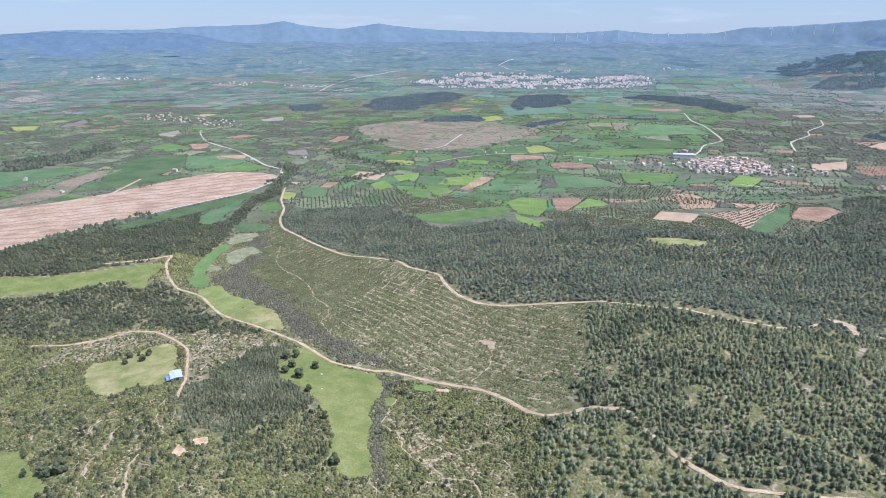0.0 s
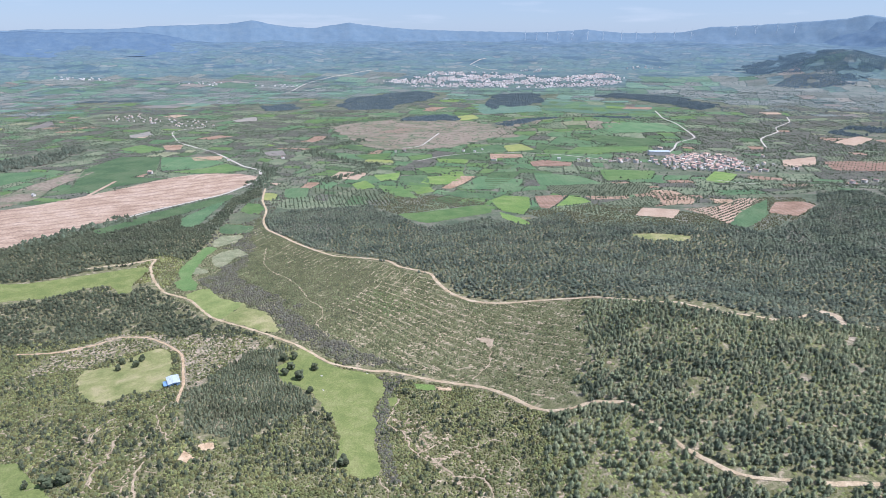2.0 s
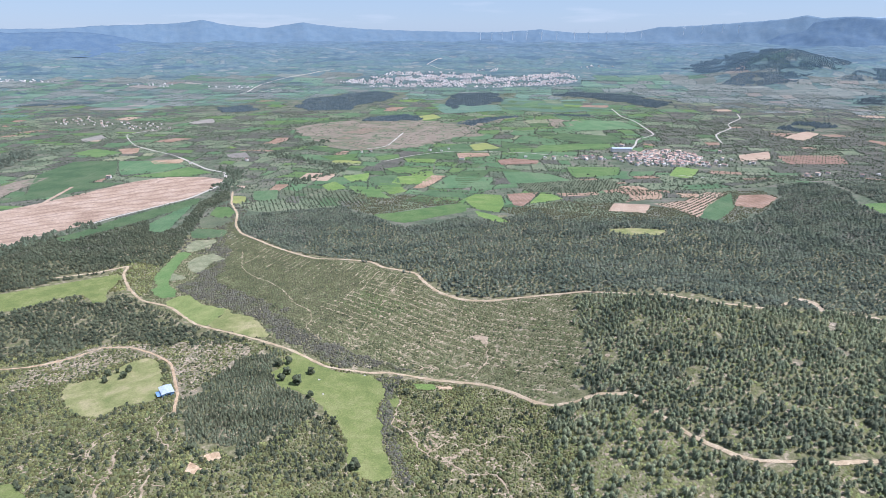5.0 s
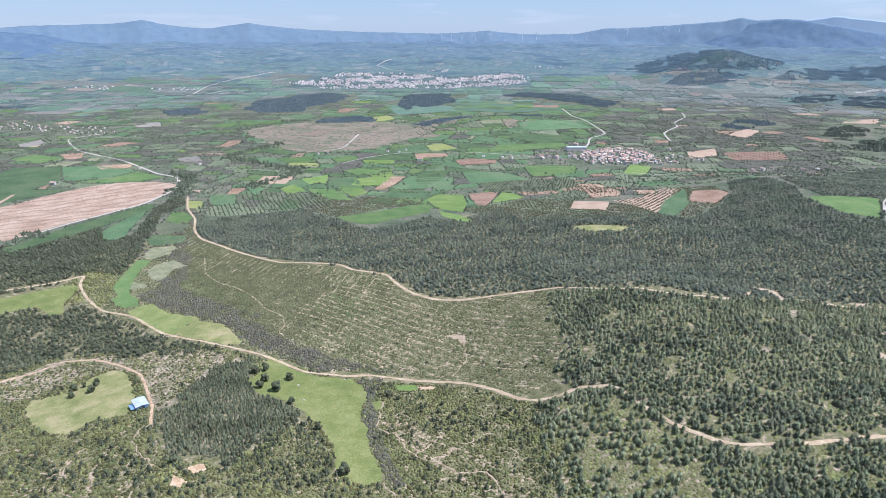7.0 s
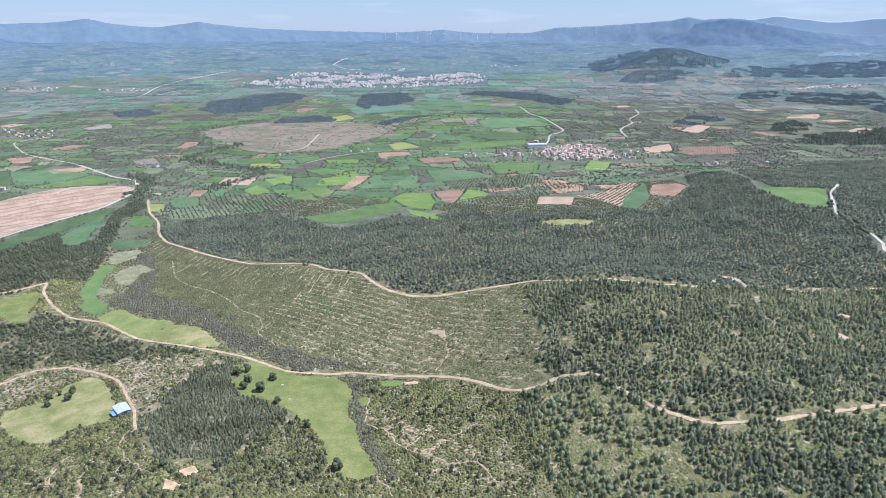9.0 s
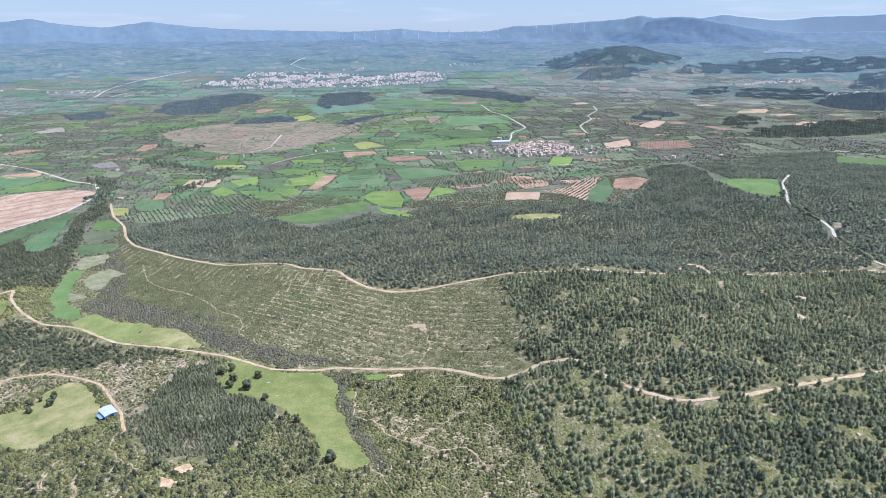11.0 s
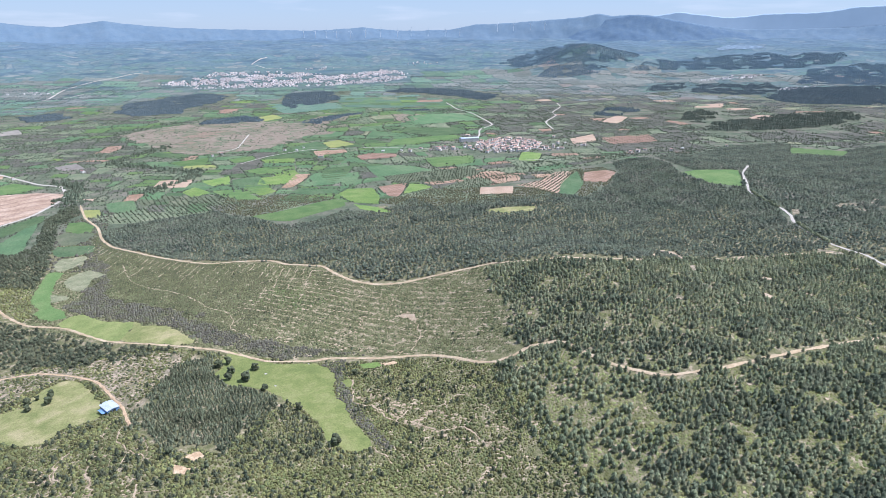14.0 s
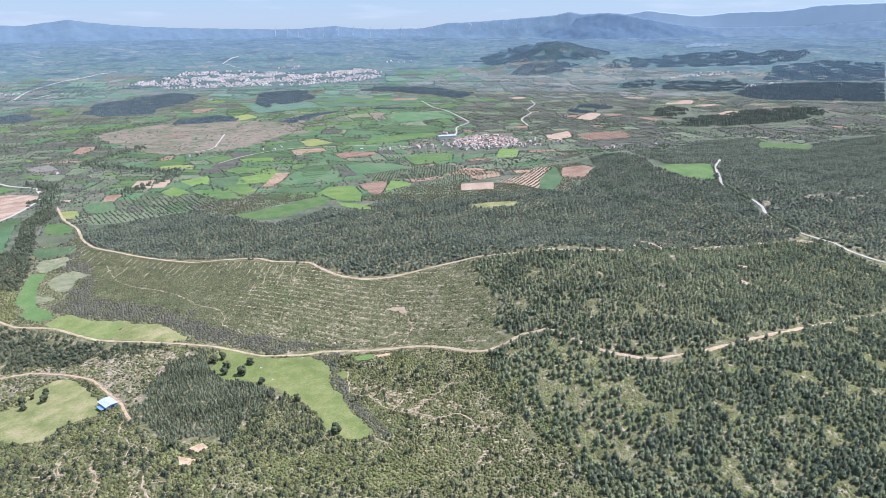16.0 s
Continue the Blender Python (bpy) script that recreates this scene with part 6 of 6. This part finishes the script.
# the far town: close-packed small houses
x, y = scatter(TOWN, 13.5, 0.45)
ok = thin(x, y, 240, 51, -0.12) & (rng.random(len(x)) < 0.66)
x, y = x[ok], y[ok]
z = h(x, y)
n = len(x)
w, d, e = rng.uniform(2.2, 4.4, n), rng.uniform(2.6, 5.2, n), rng.uniform(2.5, 7.0, n)
a = rng.choice([0.35, 1.92], n) + rng.normal(0, 0.15, n)
V, F, RV, RF = [], [], [], []
BOX_F = np.array([(0, 1, 5), (0, 5, 4), (1, 2, 6), (1, 6, 5), (2, 3, 7), (2, 7, 6), (3, 0, 4), (3, 4, 7)])
TOP_F = np.array([(0, 1, 5), (0, 5, 4), (2, 3, 4), (2, 4, 5), (1, 2, 5), (3, 0, 4)])
for i in range(n):
    c, s = math.cos(a[i]), math.sin(a[i])
    rot = np.array([(c, s), (-s, c)])
    q = np.array([(-1, -1), (1, -1), (1, 1), (-1, 1)]) * (w[i], d[i])
    F.append(BOX_F + 8 * i)
    V.append(np.concatenate([np.c_[q @ rot + (x[i], y[i]), np.full(4, z[i] - 3)], np.c_[q @ rot + (x[i], y[i]), np.full(4, z[i] + e[i])]]))
    q = np.concatenate([q * 1.06, [(-0.5 * w[i], 0), (0.5 * w[i], 0)]])
    RF.append(TOP_F + 6 * i)
    RV.append(np.c_[q @ rot + (x[i], y[i]), np.array([0, 0, 0, 0, 1.4, 1.4]) + z[i] + e[i] - 0.2])
town = tagged(new("town"), "large white town with red roofs spread over the far plain", "town", kind="stuff")
for nm, vv, ff, mm in (("walls", V, F, "town_wall"), ("roofs", RV, RF, "town_roof")):
    o = new(nm, tri_mesh(nm, np.concatenate(vv), np.concatenate(ff), M[mm]))
    o.parent = town
    tagged(o, kind="stuff")

x, y = scatter(TOWN, 26, 0.5)
mass("garden_trees", HEDGE_FAR, x, y, rng.uniform(1.0, 2.3, len(x)), M["leaf_far"], "trees between the houses of the town", "trees")

# ---- the shed at the meadow ----
shed = new("shed")
a, b = gable(8.5, 12.5, 3.0, 3.7, 0.5)
part("wall", a, M["blue"], shed, "blue sheet-clad wall")
part("roof", b, M["white"], shed, "pale blue-white corrugated roof")
for i in range(22):
    q = bmesh.new()
    t = -6.4 + i * 0.61
    for s in (-1, 1):
        bmesh.ops.create_cube(q, size=1, matrix=Matrix.Translation((s * 2.3, t, 3.56)) @ Matrix.Rotation(s * math.atan(0.7 / 4.25), 4, "Y") @ Matrix.Diagonal((4.7, 0.1, 0.06, 1)))
    part("roof_rib", q, M["white"], shed)
q = bmesh.new()
bmesh.ops.create_cube(q, size=1, matrix=Matrix.Translation((-6.0, -1.5, 1.9)) @ Matrix.Rotation(0.15, 4, "Y") @ Matrix.Diagonal((3.6, 8.0, 0.12, 1)))
part("awning", q, M["blue"], shed, "blue tarpaulin awning")
for t in (-5.2, -1.5, 2.2):
    q = bmesh.new()
    bmesh.ops.create_cube(q, size=1, matrix=Matrix.Translation((-7.6, t, 0.4)) @ Matrix.Diagonal((0.14, 0.14, 2.6, 1)))
    part("post", q, M["bark"], shed)
q = bmesh.new()
bmesh.ops.create_cube(q, size=1, matrix=Matrix.Translation((0.5, -6.28, 1.2)) @ Matrix.Diagonal((2.4, 0.08, 2.6, 1)))
part("door", q, M["window"], shed, "dark doorway")
shed.matrix_basis = pose(-185, 374, hz(-185, 374) + 0.3, 0, 0, 27) @ Matrix.Scale(0.84, 4)
tagged(shed, "blue shed with a white metal roof beside a meadow", "shed")

# heaps of pale rubble on the meadow
for a, b, s in ((-88, 392, 0.5), (-84, 372, 0.45), (-56, 399, 0.4)):
    o = tagged(new("rubble_heap"), "low heap of pale rubble on the meadow", "rubble")
    for _ in range(14):
        v, f = clump(ICO_V, ICO_F, [(rng.uniform(-2, 2), rng.uniform(-1, 1), 0.05, rng.uniform(0.4, 0.9), 0.4)], 0.3)
        new("stone", tri_mesh("stone", v, f, M["stone"])).parent = o
    o.matrix_basis = pose(a, b, hz(a, b) + 0.15, 0, 0, rng.uniform(0, 360)) @ Matrix.Scale(s, 4)

# ---- hills and mountains at the end of the view ----
def ridge(name, crest, r_crest, r_foot, material, label, rough, seed, floor=-2.2, back=70):
    """A mountain range round the plain; crest: azimuth and height angle in degrees."""
    a0, a1 = crest[0][0], crest[-1][0]
    t = np.arange(a0, a1, 0.12)
    top = np.interp(t, [p[0] for p in crest], [p[1] for p in crest])
    k = np.ones(7) / 7
    top = np.convolve(np.pad(top, 3, mode="edge"), k, "valid")
    top = top + 0.014 * np.sin(t * 3.1 + seed) + 0.009 * np.sin(t * 7.7 + 2 * seed) + 0.004 * np.sin(t * 19 + seed)
    zc = 227 + r_crest * np.tan(np.radians(top))
    rows = 26
    V = []
    for i in range(rows + 3):
        s = min(i / rows, 1.0)
        r = r_foot + (r_crest - r_foot) * s + (i - rows) * back * 0.5 * (i > rows)
        x, y = CX + r * np.sin(np.radians(t)), CY + r * np.cos(np.radians(t))
        g = 227 + r_foot * math.tan(radians(floor)) - 20
        spur = np.array([noise.fractal(Vector((p / 240, q / 240, seed)), 0.9, 2.1, 5) for p, q in zip(x, y)])
        z = g + (zc - g) * (s ** 1.15) + rough * spur * s * (1 - s) * 3.2
        z = np.minimum(z, 227 + r * np.tan(np.radians(top))) if i <= rows else zc - (i - rows) * 40
        V.append(np.stack([x, y, z], 1))
    n = len(t)
    F = [(i * n + j, i * n + j + 1, (i + 1) * n + j + 1, (i + 1) * n + j) for i in range(rows + 2) for j in range(n - 1)]
    tagged(new(name, mesh_of(name, np.concatenate(V), F, material, True)), label, "mountains", kind="structure")


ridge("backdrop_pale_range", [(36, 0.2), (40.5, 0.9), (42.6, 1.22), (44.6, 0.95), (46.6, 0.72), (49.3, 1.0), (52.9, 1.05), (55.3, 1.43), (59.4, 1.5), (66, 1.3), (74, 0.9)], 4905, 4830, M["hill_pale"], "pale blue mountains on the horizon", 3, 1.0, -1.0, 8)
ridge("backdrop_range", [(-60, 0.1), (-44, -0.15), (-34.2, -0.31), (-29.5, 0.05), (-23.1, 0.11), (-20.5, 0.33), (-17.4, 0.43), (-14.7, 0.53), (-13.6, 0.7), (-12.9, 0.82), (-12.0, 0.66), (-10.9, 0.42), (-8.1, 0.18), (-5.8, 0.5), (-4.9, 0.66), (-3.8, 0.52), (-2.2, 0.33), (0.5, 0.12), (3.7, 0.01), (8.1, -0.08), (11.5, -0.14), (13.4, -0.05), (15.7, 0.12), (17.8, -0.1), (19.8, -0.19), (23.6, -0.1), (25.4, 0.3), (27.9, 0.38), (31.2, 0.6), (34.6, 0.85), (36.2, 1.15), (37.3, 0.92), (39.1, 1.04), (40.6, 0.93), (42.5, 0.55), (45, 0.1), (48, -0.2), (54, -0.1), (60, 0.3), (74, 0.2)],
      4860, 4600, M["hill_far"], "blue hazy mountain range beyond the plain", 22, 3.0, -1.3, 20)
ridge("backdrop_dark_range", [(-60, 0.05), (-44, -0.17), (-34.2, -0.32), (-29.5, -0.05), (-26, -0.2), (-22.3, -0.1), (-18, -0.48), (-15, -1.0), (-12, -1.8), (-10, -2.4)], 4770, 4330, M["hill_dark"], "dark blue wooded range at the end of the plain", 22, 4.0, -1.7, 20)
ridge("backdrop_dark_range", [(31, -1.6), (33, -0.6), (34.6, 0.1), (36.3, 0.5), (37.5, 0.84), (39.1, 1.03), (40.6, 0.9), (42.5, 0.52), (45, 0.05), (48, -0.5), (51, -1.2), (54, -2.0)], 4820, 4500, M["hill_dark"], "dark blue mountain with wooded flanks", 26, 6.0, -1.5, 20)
# woods on the flanks of the last hills
for q, text in (([(1795, 3599), (1994, 3688), (2163, 3725), (2497, 3748), (2608, 3473), (2442, 3023), (2374, 2984), (2116, 3046), (1911, 3148), (1788, 3396)], "dark pine forest covering a hill at the plain's end"),
                ([(1742, 3031), (1889, 3142), (2116, 3046), (2222, 2992), (2040, 2885), (1847, 2930)], "dark pine forest on the foot of a hill"),
                ([(2245, 2901), (2415, 2958), (2869, 3019), (3217, 2811), (3471, 2506), (3372, 2394), (3135, 2459), (2683, 2732)], "long dark forest in front of the mountains"),
                ([(2652, 2140), (3080, 2415), (3321, 2355), (3467, 2048), (2939, 1725), (2776, 1961)], "broad dark forest on the far plain")):
    x, y = scatter(q, 7.5)
    ok = thin(x, y, 170, 81, -0.42) & inside(q, x + 60 * swell(x, y, 190, 83) + 18 * swell(x, y, 50, 87), y + 60 * swell(x, y, 160, 85))
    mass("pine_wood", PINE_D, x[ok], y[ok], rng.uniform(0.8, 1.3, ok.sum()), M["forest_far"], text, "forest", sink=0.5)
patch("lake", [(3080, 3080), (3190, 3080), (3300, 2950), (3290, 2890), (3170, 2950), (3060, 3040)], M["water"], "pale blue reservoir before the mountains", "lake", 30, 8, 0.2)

# belts of wood and hamlets far out
xs, ys = [], []
for k in range(90):
    r, a, long = rng.uniform(3080, 3750), radians(rng.uniform(-46, 66)), rng.uniform(25, 170)
    m = int(long * 0.5)
    u, v = rng.normal(0, long, m), rng.normal(0, 14, m)
    xs.append(CX + (r + v) * np.sin(a) + u * np.cos(a))
    ys.append(CY + (r + v) * np.cos(a) - u * np.sin(a))
x, y = np.concatenate(xs), np.concatenate(ys)
ok = ~inside(TOWN, x, y)
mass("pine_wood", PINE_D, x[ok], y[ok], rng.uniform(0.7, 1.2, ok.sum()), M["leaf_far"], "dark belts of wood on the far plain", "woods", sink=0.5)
V, F, base = [], [], 0
for r, a, m in ((3780, -26.4, 26), (3650, 48, 40), (3580, 46.3, 46), (3300, 52, 26), (4050, 21, 16), (3500, -17, 14), (3900, 12, 18), (3350, -10.5, 14)):
    for _ in range(m):
        x = CX + (r + rng.normal(0, 14)) * math.sin(radians(a)) + rng.normal(0, 60)
        y = CY + (r + rng.normal(0, 14)) * math.cos(radians(a)) + rng.normal(0, 16)
        z, w, d, e = hz(x, y), rng.uniform(2.5, 5), rng.uniform(3, 5), rng.uniform(2.5, 4.5)
        q = np.array([(-1, -1), (1, -1), (1, 1), (-1, 1)]) * (w, d)
        V.append(np.concatenate([np.c_[q + (x, y), np.full(4, z - 2)], np.c_[q + (x, y), np.full(4, z + e)], [(x - w / 2, y, z + e + 2), (x + w / 2, y, z + e + 2)]]))
        F += [tuple(k + base for k in f) for f in ((0, 1, 5), (0, 5, 4), (1, 2, 6), (1, 6, 5), (2, 3, 7), (2, 7, 6), (3, 0, 4), (3, 4, 7), (4, 5, 9), (4, 9, 8), (6, 7, 8), (6, 8, 9), (5, 6, 9), (7, 4, 8))]
        base += 10
tagged(new("far_hamlets", tri_mesh("far_hamlets", np.concatenate(V), np.array(F), M["hamlet"])), "white hamlets scattered over the far plain", "hamlets", kind="stuff")

# ---- wind turbines on the skyline ----
def turbine():
    root = new("wind_turbine")
    q = bmesh.new()
    bmesh.ops.create_cone(q, cap_ends=True, segments=10, radius1=1.9, radius2=1.1, depth=44, matrix=Matrix.Translation((0, 0, 20)))
    part("tower", q, M["mast"], root)
    q = bmesh.new()
    bmesh.ops.create_cube(q, size=1, matrix=Matrix.Translation((0, -1, 42.5)) @ Matrix.Diagonal((2.4, 6, 2.4, 1)))
    part("nacelle", q, M["mast"], root)
    q = bmesh.new()
    bmesh.ops.create_cone(q, cap_ends=True, segments=10, radius1=1.4, radius2=0.5, depth=1.8, matrix=Matrix.Translation((0, -4.6, 42.5)) @ Matrix.Rotation(radians(90), 4, "X"))
    hub = part("hub", q, M["mast"], root)
    for k in range(3):
        q = bmesh.new()
        bmesh.ops.create_cone(q, cap_ends=True, segments=6, radius1=1.1, radius2=0.25, depth=24, matrix=Matrix.Translation((0, -4.4, 42.5)) @ Matrix.Rotation(radians(120 * k + 20), 4, "Y") @ Matrix.Translation((0, 0, 12)) @ Matrix.Diagonal((1, 0.35, 1, 1)))
        part("blade", q, M["mast"], hub)
    return tagged(root, "white three-bladed wind turbine on a distant ridge", "wind turbine", "turbines on the skyline")


M["mast"] = mat("white_painted_steel", [(0.6, 0.64, 0.68), (0.66, 0.70, 0.74)], 5, 1, 0.0, rough=0.5)
t0 = turbine()
for i, a in enumerate((10.6, 11.6, 12.5, 13.4, 14.6, 15.9, 17.2, 18.7, 19.9, 21.4, 22.9, 24.2, 27.5, 28.9, 30.4, 31.6)):
    r = 4560
    x, y = CX + r * math.sin(radians(a)), CY + r * math.cos(radians(a))
    el = np.interp(a, [10, 24, 28, 32], [-0.75, -0.62, -0.2, -0.1])
    m = pose(x, y, 227 + r * math.tan(radians(el)), 0, 0, rng.uniform(-40, 40))
    if i == 0:
        t0.matrix_basis = m
    else:
        copy_thing(t0, m)
